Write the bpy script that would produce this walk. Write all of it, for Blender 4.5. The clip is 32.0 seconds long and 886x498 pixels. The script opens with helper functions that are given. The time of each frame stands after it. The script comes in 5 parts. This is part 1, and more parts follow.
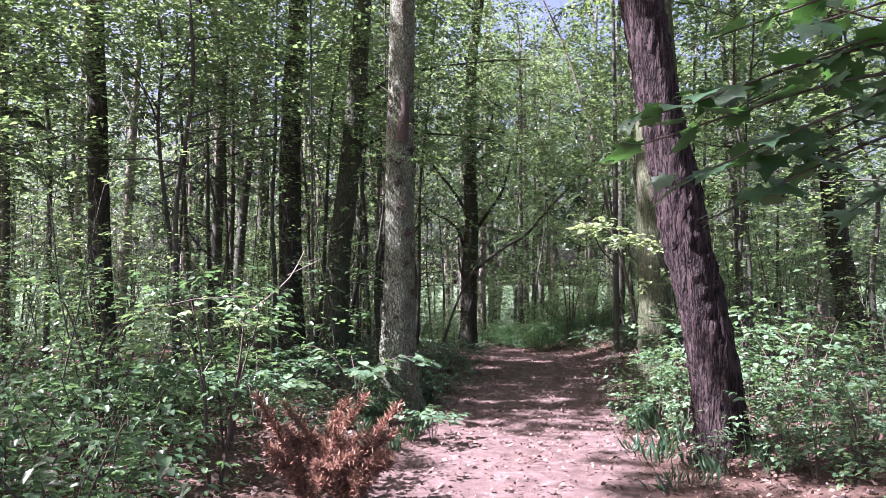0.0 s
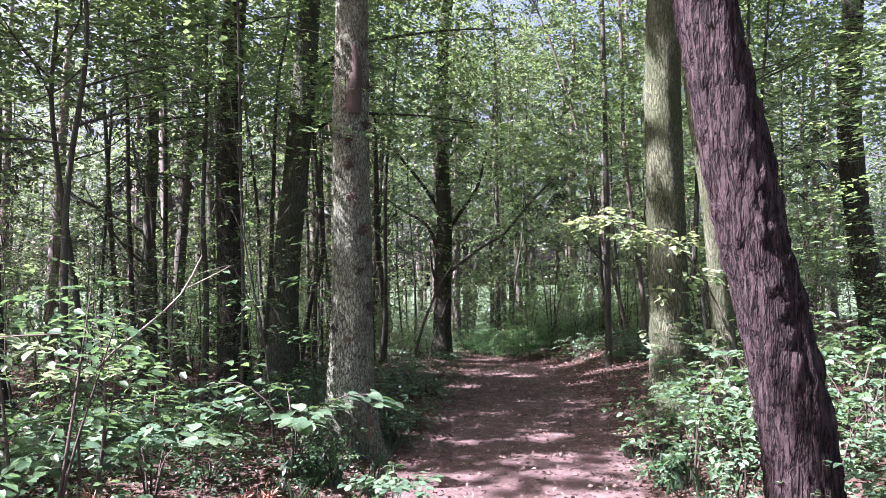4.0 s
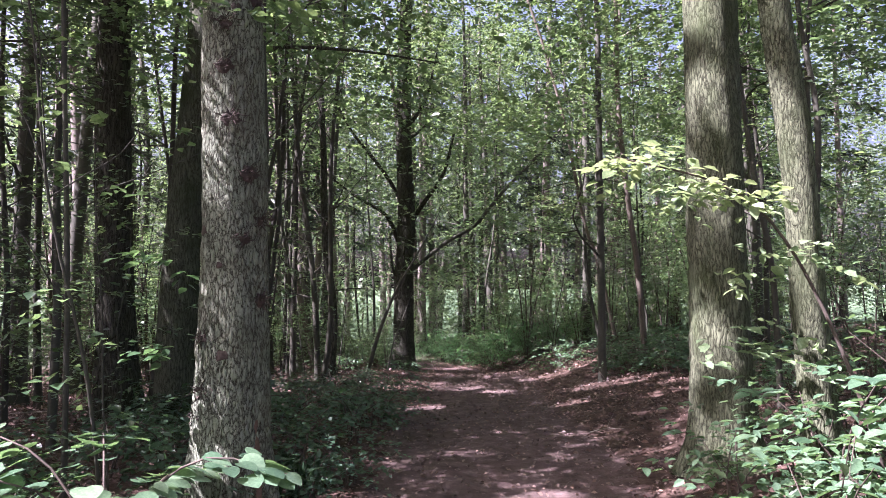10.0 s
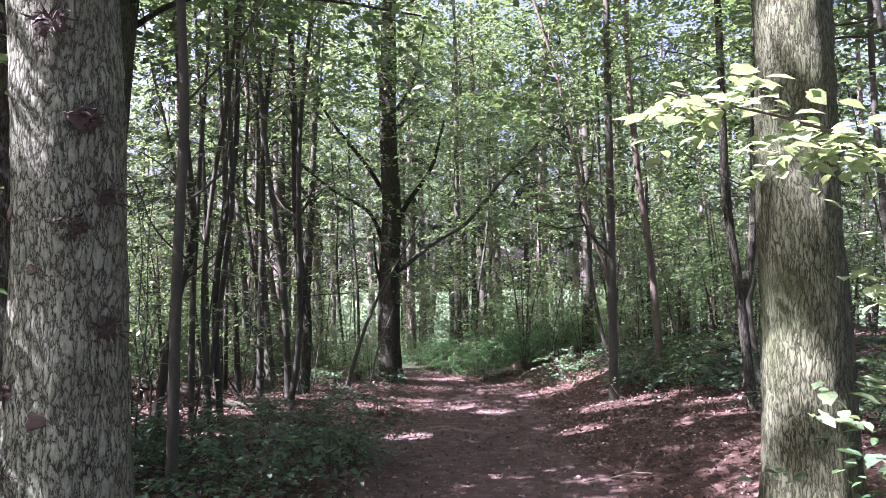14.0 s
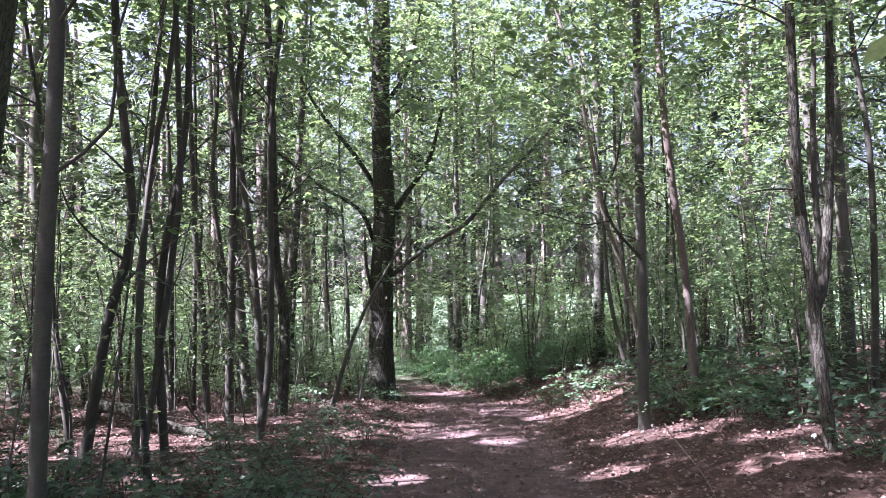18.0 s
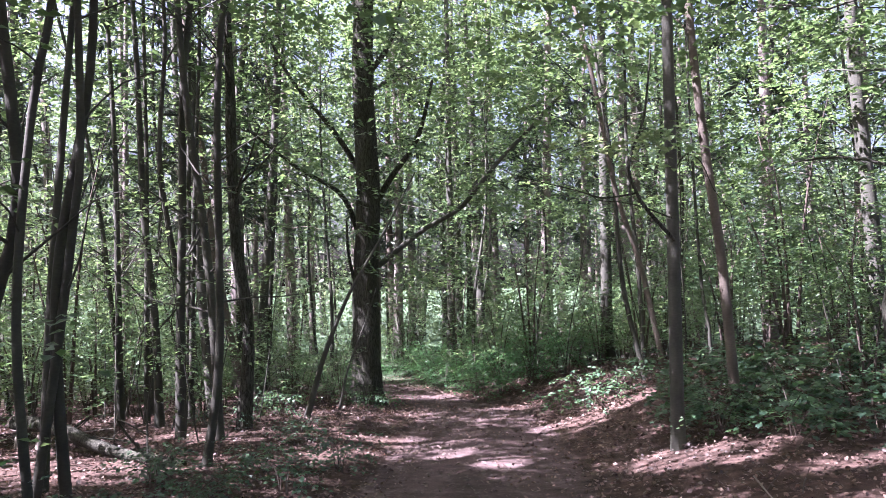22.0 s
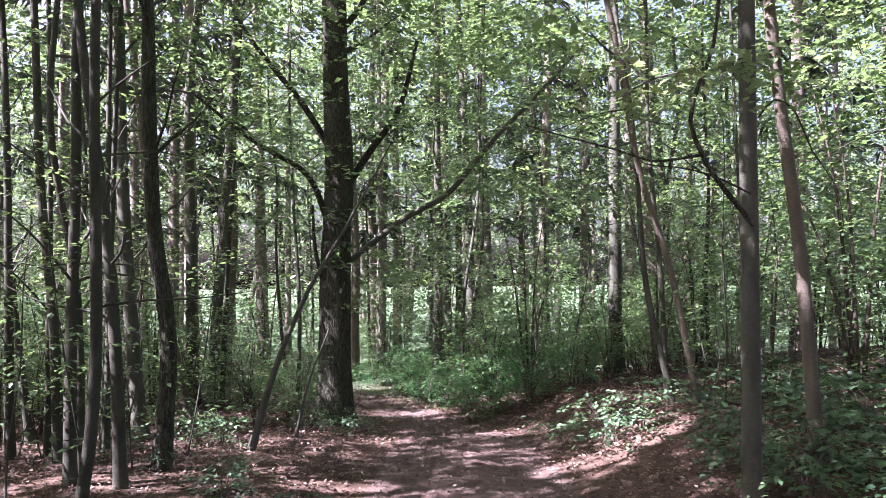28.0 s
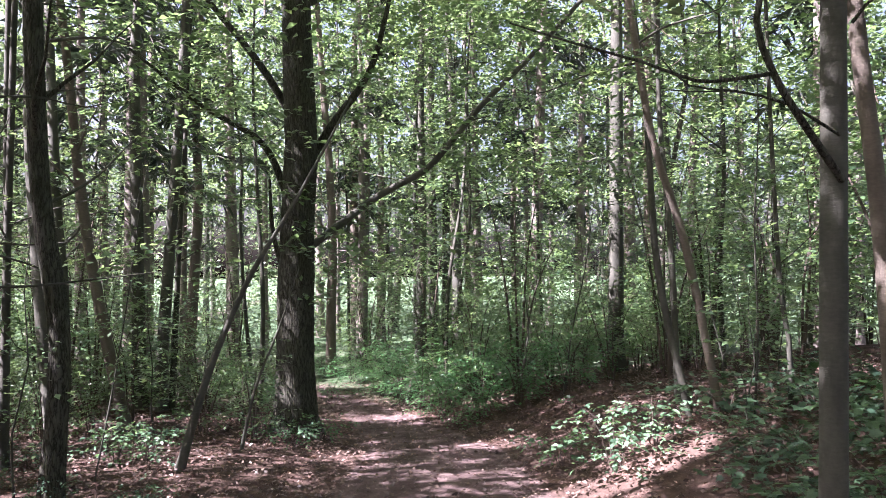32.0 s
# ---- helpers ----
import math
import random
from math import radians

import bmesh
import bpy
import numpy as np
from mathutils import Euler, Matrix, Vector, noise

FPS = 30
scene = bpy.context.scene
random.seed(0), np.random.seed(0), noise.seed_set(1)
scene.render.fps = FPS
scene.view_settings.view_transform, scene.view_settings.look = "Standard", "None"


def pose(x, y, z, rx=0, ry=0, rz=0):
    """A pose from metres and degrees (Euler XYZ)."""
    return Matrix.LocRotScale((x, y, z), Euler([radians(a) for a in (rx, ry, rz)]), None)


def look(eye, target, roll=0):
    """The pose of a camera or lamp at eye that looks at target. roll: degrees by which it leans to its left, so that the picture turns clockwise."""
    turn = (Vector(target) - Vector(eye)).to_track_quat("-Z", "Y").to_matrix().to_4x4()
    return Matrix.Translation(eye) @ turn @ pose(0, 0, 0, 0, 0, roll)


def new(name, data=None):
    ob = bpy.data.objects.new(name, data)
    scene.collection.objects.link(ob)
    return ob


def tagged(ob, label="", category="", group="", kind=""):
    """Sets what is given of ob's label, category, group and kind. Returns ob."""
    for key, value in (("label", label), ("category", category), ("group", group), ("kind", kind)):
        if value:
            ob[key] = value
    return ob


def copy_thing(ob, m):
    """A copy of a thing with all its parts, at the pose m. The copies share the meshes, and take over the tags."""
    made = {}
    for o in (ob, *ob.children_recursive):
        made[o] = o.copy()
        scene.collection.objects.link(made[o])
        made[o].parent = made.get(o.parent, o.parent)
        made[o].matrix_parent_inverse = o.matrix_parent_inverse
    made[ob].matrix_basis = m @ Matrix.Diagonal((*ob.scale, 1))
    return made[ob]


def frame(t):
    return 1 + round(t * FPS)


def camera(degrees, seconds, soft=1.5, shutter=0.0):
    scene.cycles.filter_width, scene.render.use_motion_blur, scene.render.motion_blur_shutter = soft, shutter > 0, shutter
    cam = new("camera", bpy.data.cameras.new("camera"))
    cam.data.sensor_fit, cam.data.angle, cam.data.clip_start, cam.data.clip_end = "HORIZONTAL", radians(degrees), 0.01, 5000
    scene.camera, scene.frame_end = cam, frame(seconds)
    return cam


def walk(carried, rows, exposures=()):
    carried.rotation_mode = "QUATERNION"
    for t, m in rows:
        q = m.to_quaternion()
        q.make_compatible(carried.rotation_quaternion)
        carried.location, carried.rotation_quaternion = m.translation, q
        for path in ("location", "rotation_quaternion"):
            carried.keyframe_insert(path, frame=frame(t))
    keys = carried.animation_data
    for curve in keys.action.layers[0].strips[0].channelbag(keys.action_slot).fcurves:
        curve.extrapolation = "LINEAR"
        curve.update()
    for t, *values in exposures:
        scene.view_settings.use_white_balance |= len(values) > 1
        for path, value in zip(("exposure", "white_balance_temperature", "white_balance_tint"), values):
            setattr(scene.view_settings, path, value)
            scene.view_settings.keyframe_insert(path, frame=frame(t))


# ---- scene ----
cam = camera(62.8, 32.0, 0.4)
METRES, EYE, TILT, LEAN, TURN = 13.5, 1.6, 2.6, 0.0, 0.0
ROWS = [
    (0.0, 0.0, 0.0, 0.0, 0.0, 0.0, -0.0),
    (0.5, 0.0026, 0.0193, -0.0007, -0.09, -0.04, -0.06),
    (1.0, 0.0051, 0.039, 0.0031, -0.28, -0.04, 0.04),
    (1.5, 0.0042, 0.0585, 0.0024, -0.98, -0.16, 0.16),
    (2.0, 0.0008, 0.0762, 0.0034, -1.46, 0.05, 0.39),
    (2.5, 0.0017, 0.093, 0.0016, -1.7, 0.08, 0.4),
    (3.0, 0.0059, 0.111, 0.0036, -2.0, 0.11, 0.49),
    (3.5, 0.0062, 0.1282, 0.0024, -2.07, 0.06, 0.55),
    (5.5, 0.0067, 0.1994, -0.0054, -2.36, 0.05, 0.34),
    (6.0, 0.0034, 0.2171, -0.0066, -2.77, 0.08, 0.33),
    (6.5, 0.0058, 0.2326, -0.0092, -3.3, 0.22, 0.3),
    (7.0, 0.0099, 0.2488, -0.0109, -3.58, 0.42, 0.35),
    (7.5, 0.0115, 0.2642, -0.0136, -3.77, 0.54, 0.44),
    (8.0, 0.0109, 0.2811, -0.0149, -3.99, 0.64, 0.53),
    (8.5, 0.0147, 0.2954, -0.0169, -4.13, 0.63, 0.54),
    (9.0, 0.0217, 0.3109, -0.0172, -4.4, 0.48, 0.61),
    (9.5, 0.0255, 0.326, -0.0183, -4.62, 0.41, 0.56),
    (10.0, 0.0252, 0.3432, -0.0192, -4.63, 0.35, 0.39),
    (10.5, 0.0274, 0.358, -0.0185, -4.63, 0.2, 0.23),
    (11.0, 0.0332, 0.3736, -0.0192, -4.65, 0.04, 0.22),
    (11.5, 0.0371, 0.3873, -0.0187, -4.74, 0.04, 0.3),
    (12.0, 0.0365, 0.403, -0.0192, -4.8, -0.02, 0.33),
    (12.5, 0.0356, 0.4183, -0.0183, -4.77, 0.1, 0.41),
    (13.0, 0.0377, 0.4322, -0.0202, -4.85, 0.25, 0.52),
    (13.5, 0.0417, 0.448, -0.0195, -5.06, 0.39, 0.66),
    (14.0, 0.0423, 0.4632, -0.021, -5.18, 0.45, 0.73),
    (14.5, 0.0398, 0.4808, -0.0211, -5.1, 0.54, 0.69),
    (16.5, 0.0457, 0.5418, -0.0222, -5.48, 0.88, 0.63),
    (17.0, 0.0458, 0.5564, -0.0221, -5.32, 1.0, 0.57),
    (17.5, 0.0489, 0.5704, -0.0236, -5.22, 0.83, 0.51),
    (18.0, 0.053, 0.5848, -0.0239, -5.35, 0.78, 0.57),
    (18.5, 0.054, 0.6003, -0.026, -5.41, 0.56, 0.62),
    (19.0, 0.0532, 0.6172, -0.0262, -5.32, 0.35, 0.56),
    (19.5, 0.0565, 0.6318, -0.0275, -5.33, 0.15, 0.59),
    (20.0, 0.0617, 0.6475, -0.028, -5.57, 0.17, 0.65),
    (20.5, 0.0626, 0.6612, -0.0298, -5.73, 0.19, 0.71),
    (21.0, 0.0626, 0.676, -0.0308, -5.69, 0.3, 0.84),
    (21.5, 0.0655, 0.69, -0.0321, -5.62, 0.3, 1.02),
    (22.0, 0.0705, 0.704, -0.032, -5.68, 0.33, 1.07),
    (22.5, 0.0713, 0.7157, -0.0334, -5.79, 0.51, 1.1),
    (23.0, 0.0691, 0.7304, -0.0345, -5.88, 0.5, 1.03),
    (23.5, 0.0699, 0.7446, -0.0354, -5.86, 0.57, 0.91),
    (24.0, 0.0742, 0.7596, -0.0363, -5.9, 0.5, 0.86),
    (24.5, 0.0785, 0.7742, -0.036, -6.05, 0.58, 0.98),
    (25.0, 0.0787, 0.7888, -0.0366, -6.15, 0.32, 1.0),
    (25.5, 0.0786, 0.8041, -0.0362, -6.1, 0.22, 0.91),
    (27.5, 0.0924, 0.8523, -0.0372, -6.45, 0.18, 0.58),
    (28.0, 0.0943, 0.8647, -0.0371, -6.41, 0.08, 0.38),
    (28.5, 0.0998, 0.8783, -0.0389, -6.5, -0.09, 0.27),
    (29.0, 0.1047, 0.8925, -0.0392, -6.7, -0.12, 0.33),
    (29.5, 0.1061, 0.9088, -0.0416, -6.7, -0.4, 0.22),
    (30.0, 0.1073, 0.925, -0.042, -6.63, -0.43, 0.13),
    (30.5, 0.112, 0.9372, -0.0436, -6.66, -0.5, 0.09),
    (31.0, 0.1187, 0.9499, -0.0435, -6.87, -0.42, 0.16),
    (31.5, 0.1221, 0.9616, -0.0453, -7.0, -0.49, 0.22),
    (32.0, 0.1232, 0.9769, -0.0455, -6.95, -0.69, 0.14),
]
walk(cam, [(t, pose(0, 0, EYE, TILT, LEAN, TURN) @ pose(METRES * x, METRES * y, METRES * z, 90 + pitch, roll, yaw)) for t, x, y, z, yaw, pitch, roll in ROWS],
     [(0.0, 2.82, 5750, 40), (6.0, 2.97, 5750, 42), (10.0, 2.88, 5800, 43), (13.0, 3.16, 5750, 46), (17.0, 3.47, 5550, 45), (21.0, 3.38, 5550, 43), (25.0, 3.13, 5700, 41), (28.0, 3.35, 5750, 39), (32.0, 3.43, 5800, 38)])

# ---- light: a high summer sun from the left of the path, through the canopy ----
SUN_UP, SUN_FROM = 52.0, 257.0          # elevation; compass bearing that the light comes from (0 is ahead, clockwise)
world = bpy.data.worlds.new("sky")
scene.world = world
world.use_nodes = True
wn = world.node_tree
sky = wn.nodes.new("ShaderNodeTexSky")
sky.sky_type, sky.sun_disc = "NISHITA", False
sky.sun_elevation, sky.sun_rotation = radians(SUN_UP), radians(SUN_FROM)
sky.air_density, sky.dust_density, sky.ozone_density = 1.0, 9.0, 0.3
wn.links.new(sky.outputs[0], wn.nodes["Background"].inputs[0])
wn.nodes["Background"].inputs[1].default_value = 0.052
sun = new("sun", bpy.data.lights.new("sun", "SUN"))
sun.data.energy, sun.data.angle, sun.data.color = 5.0, radians(0.6), (1.0, 0.95, 0.86)
b_, e_ = radians(SUN_FROM), radians(SUN_UP)
SUN_DIR = Vector((math.sin(b_) * math.cos(e_), math.cos(b_) * math.cos(e_), math.sin(e_)))
sun.matrix_basis = look(SUN_DIR * 60, (0, 0, 0))

# ---- materials ----


def nodes_of(name):
    mat = bpy.data.materials.new(name)
    mat.use_nodes = True
    tree_ = mat.node_tree
    return mat, tree_, tree_.nodes["Principled BSDF"]


def link(tr, a, b):
    tr.links.new(a, b)


def noise_node(tr, scale, detail=4.0, rough=0.6, vec=None):
    n = tr.nodes.new("ShaderNodeTexNoise")
    n.inputs["Scale"].default_value, n.inputs["Detail"].default_value, n.inputs["Roughness"].default_value = scale, detail, rough
    if vec:
        link(tr, vec, n.inputs["Vector"])
    return n


def ramp(tr, fac, stops):
    n = tr.nodes.new("ShaderNodeValToRGB")
    while len(n.color_ramp.elements) < len(stops):
        n.color_ramp.elements.new(0.5)
    for el, (p, c) in zip(n.color_ramp.elements, stops):
        el.position, el.color = p, (*c, 1)
    link(tr, fac, n.inputs[0])
    return n


def mapping(tr, sx, sy, sz):
    co = tr.nodes.new("ShaderNodeTexCoord")
    m = tr.nodes.new("ShaderNodeMapping")
    m.inputs["Scale"].default_value = (sx, sy, sz)
    link(tr, co.outputs["Object"], m.inputs[0])
    return m.outputs[0]


def bump(tr, bsdf, height, strength, dist):
    b = tr.nodes.new("ShaderNodeBump")
    b.inputs["Strength"].default_value, b.inputs["Distance"].default_value = strength, dist
    link(tr, height, b.inputs["Height"])
    link(tr, b.outputs[0], bsdf.inputs["Normal"])
    return b


def mix_rgb(tr, fac, a, b, kind="MIX"):
    n = tr.nodes.new("ShaderNodeMix")
    n.data_type, n.blend_type = "RGBA", kind
    for sock, v in ((n.inputs[0], fac), (n.inputs[6], a), (n.inputs[7], b)):
        if isinstance(v, (int, float)):
            sock.default_value = v
        elif isinstance(v, tuple):
            sock.default_value = (*v, 1)
        else:
            link(tr, v, sock)
    return n.outputs[2]


def leaf_material(name, dark, mid, light, through_colour, share=0.4, gloss=0.45):
    """Leaf blades: each one varies a little; light also passes through them."""
    mat, tr, p = nodes_of(name)
    geo = tr.nodes.new("ShaderNodeNewGeometry")
    col = ramp(tr, geo.outputs["Random Per Island"], [(0.0, dark), (0.55, mid), (1.0, light)])
    patch = noise_node(tr, 0.9, 2.0, 0.5, mapping(tr, 1, 1, 1))
    shade = ramp(tr, patch.outputs[0], [(0.3, (0.72, 0.8, 0.8)), (0.7, (1.2, 1.12, 1.0))])
    vein = noise_node(tr, 70, 3.0, 0.6, mapping(tr, 1, 1, 1))
    mottle = ramp(tr, vein.outputs[0], [(0.35, (0.78, 0.82, 0.8)), (0.65, (1.15, 1.1, 1.1))])
    base = mix_rgb(tr, 1.0, mix_rgb(tr, 1.0, col.outputs[0], mottle.outputs[0], "MULTIPLY"), shade.outputs[0], "MULTIPLY")
    link(tr, base, p.inputs["Base Color"])
    p.inputs["Roughness"].default_value = gloss
    p.inputs["Specular IOR Level"].default_value = 0.62
    t_ = tr.nodes.new("ShaderNodeBsdfTranslucent")
    glow = mix_rgb(tr, 1.0, mix_rgb(tr, 1.0, shade.outputs[0], mottle.outputs[0], "MULTIPLY"), through_colour, "MULTIPLY")
    link(tr, glow, t_.inputs["Color"])
    m = tr.nodes.new("ShaderNodeMixShader")
    m.inputs[0].default_value = share
    link(tr, p.outputs[0], m.inputs[1])
    link(tr, t_.outputs[0], m.inputs[2])
    link(tr, m.outputs[0], tr.nodes["Material Output"].inputs[0])
    return mat


def bark_material(name, crack, body, pale, moss, scale=1.0, long=0.28, depth=0.02, moss_amount=0.5):
    """Bark in upright plates with dark cracks between, lichen and moss in patches."""
    mat, tr, p = nodes_of(name)
    v = mapping(tr, 1, 1, long)
    warp = noise_node(tr, 9 * scale, 5, 0.7, v)
    add = tr.nodes.new("ShaderNodeMixRGB")
    add.blend_type, add.inputs[0].default_value = "ADD", 0.15 / scale
    link(tr, v, add.inputs[1])
    link(tr, warp.outputs["Color"], add.inputs[2])
    vo = tr.nodes.new("ShaderNodeTexVoronoi")
    vo.feature = "DISTANCE_TO_EDGE"
    vo.inputs["Scale"].default_value = 30 * scale
    link(tr, add.outputs[0], vo.inputs["Vector"])
    fine = noise_node(tr, 60 * scale, 6, 0.75, v)
    broad = noise_node(tr, 2.3, 3, 0.6, mapping(tr, 1, 1, 0.6))
    blot = noise_node(tr, 11, 4, 0.7, mapping(tr, 1, 1, 0.7))
    gap = mix_rgb(tr, 0.22, vo.outputs["Distance"], fine.outputs[0])
    plates = ramp(tr, gap, [(0.10, (0, 0, 0)), (0.20, (0.7, 0.7, 0.7)), (0.45, (1, 1, 1))])
    tone = ramp(tr, mix_rgb(tr, 0.5, fine.outputs[0], blot.outputs[0]), [(0.35, body), (0.62, pale)])
    c1 = mix_rgb(tr, plates.outputs[0], crack, tone.outputs[0])
    m1 = ramp(tr, broad.outputs[0], [(0.46, (0, 0, 0)), (0.66, (moss_amount,) * 3)])
    link(tr, mix_rgb(tr, m1.outputs[0], c1, mix_rgb(tr, 0.6, moss, tone.outputs[0], "OVERLAY")), p.inputs["Base Color"])
    p.inputs["Roughness"].default_value = 0.92
    p.inputs["Specular IOR Level"].default_value = 0.15
    h = mix_rgb(tr, 0.35, plates.outputs[0], fine.outputs[0])
    bump(tr, p, h, 0.8, depth)
    return mat


def furrowed_bark(name, crack, body, pale):
    """Thick bark in long upright ridges that part and join, with deep dark furrows and flaky faces."""
    mat, tr, p = nodes_of(name)
    v = mapping(tr, 1, 1, 0.12)
    warp = noise_node(tr, 7, 4, 0.6, mapping(tr, 1, 1, 0.5))
    add = tr.nodes.new("ShaderNodeMixRGB")
    add.blend_type, add.inputs[0].default_value = "ADD", 0.03
    link(tr, v, add.inputs[1])
    link(tr, warp.outputs["Color"], add.inputs[2])
    ridge = noise_node(tr, 24, 3, 0.6, add.outputs[0])
    off = tr.nodes.new("ShaderNodeMath")
    off.operation = "SUBTRACT"
    off.inputs[1].default_value = 0.5
    link(tr, ridge.outputs[0], off.inputs[0])
    fold = tr.nodes.new("ShaderNodeMath")
    fold.operation = "ABSOLUTE"
    link(tr, off.outputs[0], fold.inputs[0])
    fine = noise_node(tr, 55, 6, 0.75, mapping(tr, 1, 1, 0.5))
    flake = noise_node(tr, 18, 4, 0.7, mapping(tr, 1, 1, 0.8))
    edge = mix_rgb(tr, 0.06, fold.outputs[0], fine.outputs[0])
    plates = ramp(tr, edge, [(0.035, (0, 0, 0)), (0.075, (0.6, 0.6, 0.6)), (0.16, (1, 1, 1))])
    tone = ramp(tr, mix_rgb(tr, 0.5, fine.outputs[0], flake.outputs[0]), [(0.36, body), (0.64, pale)])
    link(tr, mix_rgb(tr, plates.outputs[0], crack, tone.outputs[0]), p.inputs["Base Color"])
    p.inputs["Roughness"].default_value = 0.92
    p.inputs["Specular IOR Level"].default_value = 0.15
    bump(tr, p, mix_rgb(tr, 0.3, plates.outputs[0], fine.outputs[0]), 0.9, 0.035)
    return mat


def smooth_bark(name, a, b, moss):
    mat, tr, p = nodes_of(name)
    n1 = noise_node(tr, 5, 5, 0.65, mapping(tr, 1, 1, 0.5))
    n2 = noise_node(tr, 45, 3, 0.6, mapping(tr, 0.6, 0.6, 1.6))
    c = ramp(tr, n1.outputs[0], [(0.3, a), (0.6, b), (0.8, moss)])
    link(tr, mix_rgb(tr, 0.5, c.outputs[0], ramp(tr, n2.outputs[0], [(0.35, (0.55, 0.55, 0.55)), (0.65, (1, 1, 1))]).outputs[0], "MULTIPLY"), p.inputs["Base Color"])
    p.inputs["Roughness"].default_value = 0.85
    bump(tr, p, n2.outputs[0], 0.6, 0.006)
    return mat


LEAF = leaf_material("leaf_green", (0.030, 0.060, 0.033), (0.056, 0.108, 0.052), (0.098, 0.162, 0.078), (0.25, 0.39, 0.14), 0.34, 0.31)
LEAF_HIGH = leaf_material("leaf_canopy", (0.030, 0.06, 0.033), (0.058, 0.108, 0.050), (0.10, 0.158, 0.074), (0.25, 0.37, 0.135), 0.33, 0.32)
LEAF_SHRUB = leaf_material("leaf_shrub", (0.026, 0.058, 0.032), (0.045, 0.093, 0.048), (0.078, 0.14, 0.068), (0.18, 0.34, 0.115), 0.28, 0.28)
LEAF_FRESH = leaf_material("leaf_fresh", (0.03, 0.087, 0.043), (0.05, 0.13, 0.06), (0.082, 0.178, 0.078), (0.165, 0.42, 0.12), 0.35, 0.35)
# the next two mix sunlight on the leaves into lighter base colours
LEAF_PALE_SUNLIT = leaf_material("leaf_pale_sunlit", (0.056, 0.108, 0.070), (0.092, 0.16, 0.10), (0.145, 0.225, 0.145), (0.19, 0.34, 0.12), 0.25, 0.27)
LEAF_SUNLIT = leaf_material("leaf_sunlit", (0.13, 0.195, 0.10), (0.19, 0.265, 0.15), (0.26, 0.34, 0.21), (0.38, 0.50, 0.22), 0.3, 0.27)
LEAF_FAR = leaf_material("leaf_far", (0.038, 0.062, 0.046), (0.068, 0.10, 0.070), (0.12, 0.165, 0.115), (0.27, 0.38, 0.19), 0.38, 0.4)
NEEDLE = leaf_material("conifer_needles", (0.02, 0.034, 0.024), (0.033, 0.052, 0.036), (0.055, 0.078, 0.052), (0.05, 0.08, 0.04), 0.12, 0.5)
LEAF_MAPLE = leaf_material("leaf_maple", (0.016, 0.045, 0.024), (0.024, 0.064, 0.03), (0.036, 0.085, 0.036), (0.08, 0.22, 0.04), 0.28, 0.42)
LEAF_LOW = leaf_material("leaf_low", (0.022, 0.055, 0.036), (0.036, 0.08, 0.046), (0.06, 0.115, 0.06), (0.10, 0.22, 0.07), 0.25)
NEEDLE_DEAD = leaf_material("needle_dead", (0.17, 0.085, 0.062), (0.29, 0.15, 0.11), (0.44, 0.27, 0.20), (0.34, 0.19, 0.13), 0.25, 0.85)
LITTER = leaf_material("leaf_litter", (0.045, 0.03, 0.025), (0.12, 0.078, 0.066), (0.25, 0.175, 0.15), (0.18, 0.09, 0.055), 0.1, 0.55)
BARK_OAK = bark_material("bark_oak", (0.032, 0.030, 0.022), (0.125, 0.15, 0.106), (0.30, 0.345, 0.26), (0.13, 0.10, 0.075), 1.25, 0.36, 0.026, 0.5)
BARK_OAK_GREEN = bark_material("bark_oak_green", (0.034, 0.036, 0.022), (0.092, 0.106, 0.066), (0.165, 0.188, 0.118), (0.08, 0.108, 0.048), 1.25, 0.24, 0.022, 0.7)
BARK_PINE = furrowed_bark("bark_pine", (0.013, 0.010, 0.010), (0.034, 0.025, 0.025), (0.080, 0.061, 0.061))
BARK_DARK = bark_material("bark_dark", (0.015, 0.015, 0.012), (0.056, 0.057, 0.044), (0.108, 0.110, 0.084), (0.055, 0.064, 0.034), 1.0, 0.2, 0.02, 0.5)
BARK_MOSSY = bark_material("bark_mossy", (0.022, 0.024, 0.016), (0.068, 0.076, 0.052), (0.115, 0.128, 0.088), (0.058, 0.080, 0.040), 1.2, 0.2, 0.012, 0.8)
BARK_GREY = smooth_bark("bark_grey", (0.038, 0.040, 0.030), (0.078, 0.080, 0.060), (0.050, 0.062, 0.034))
BARK_TAN = smooth_bark("bark_tan", (0.075, 0.062, 0.048), (0.13, 0.11, 0.084), (0.09, 0.085, 0.055))
BARK_YOUNG = smooth_bark("bark_young", (0.026, 0.027, 0.019), (0.058, 0.059, 0.042), (0.040, 0.050, 0.026))
TWIG = smooth_bark("twig_bark", (0.045, 0.035, 0.028), (0.085, 0.065, 0.05), (0.07, 0.06, 0.04))
DEADWOOD = smooth_bark("dead_wood", (0.13, 0.11, 0.09), (0.23, 0.20, 0.165), (0.16, 0.135, 0.10))


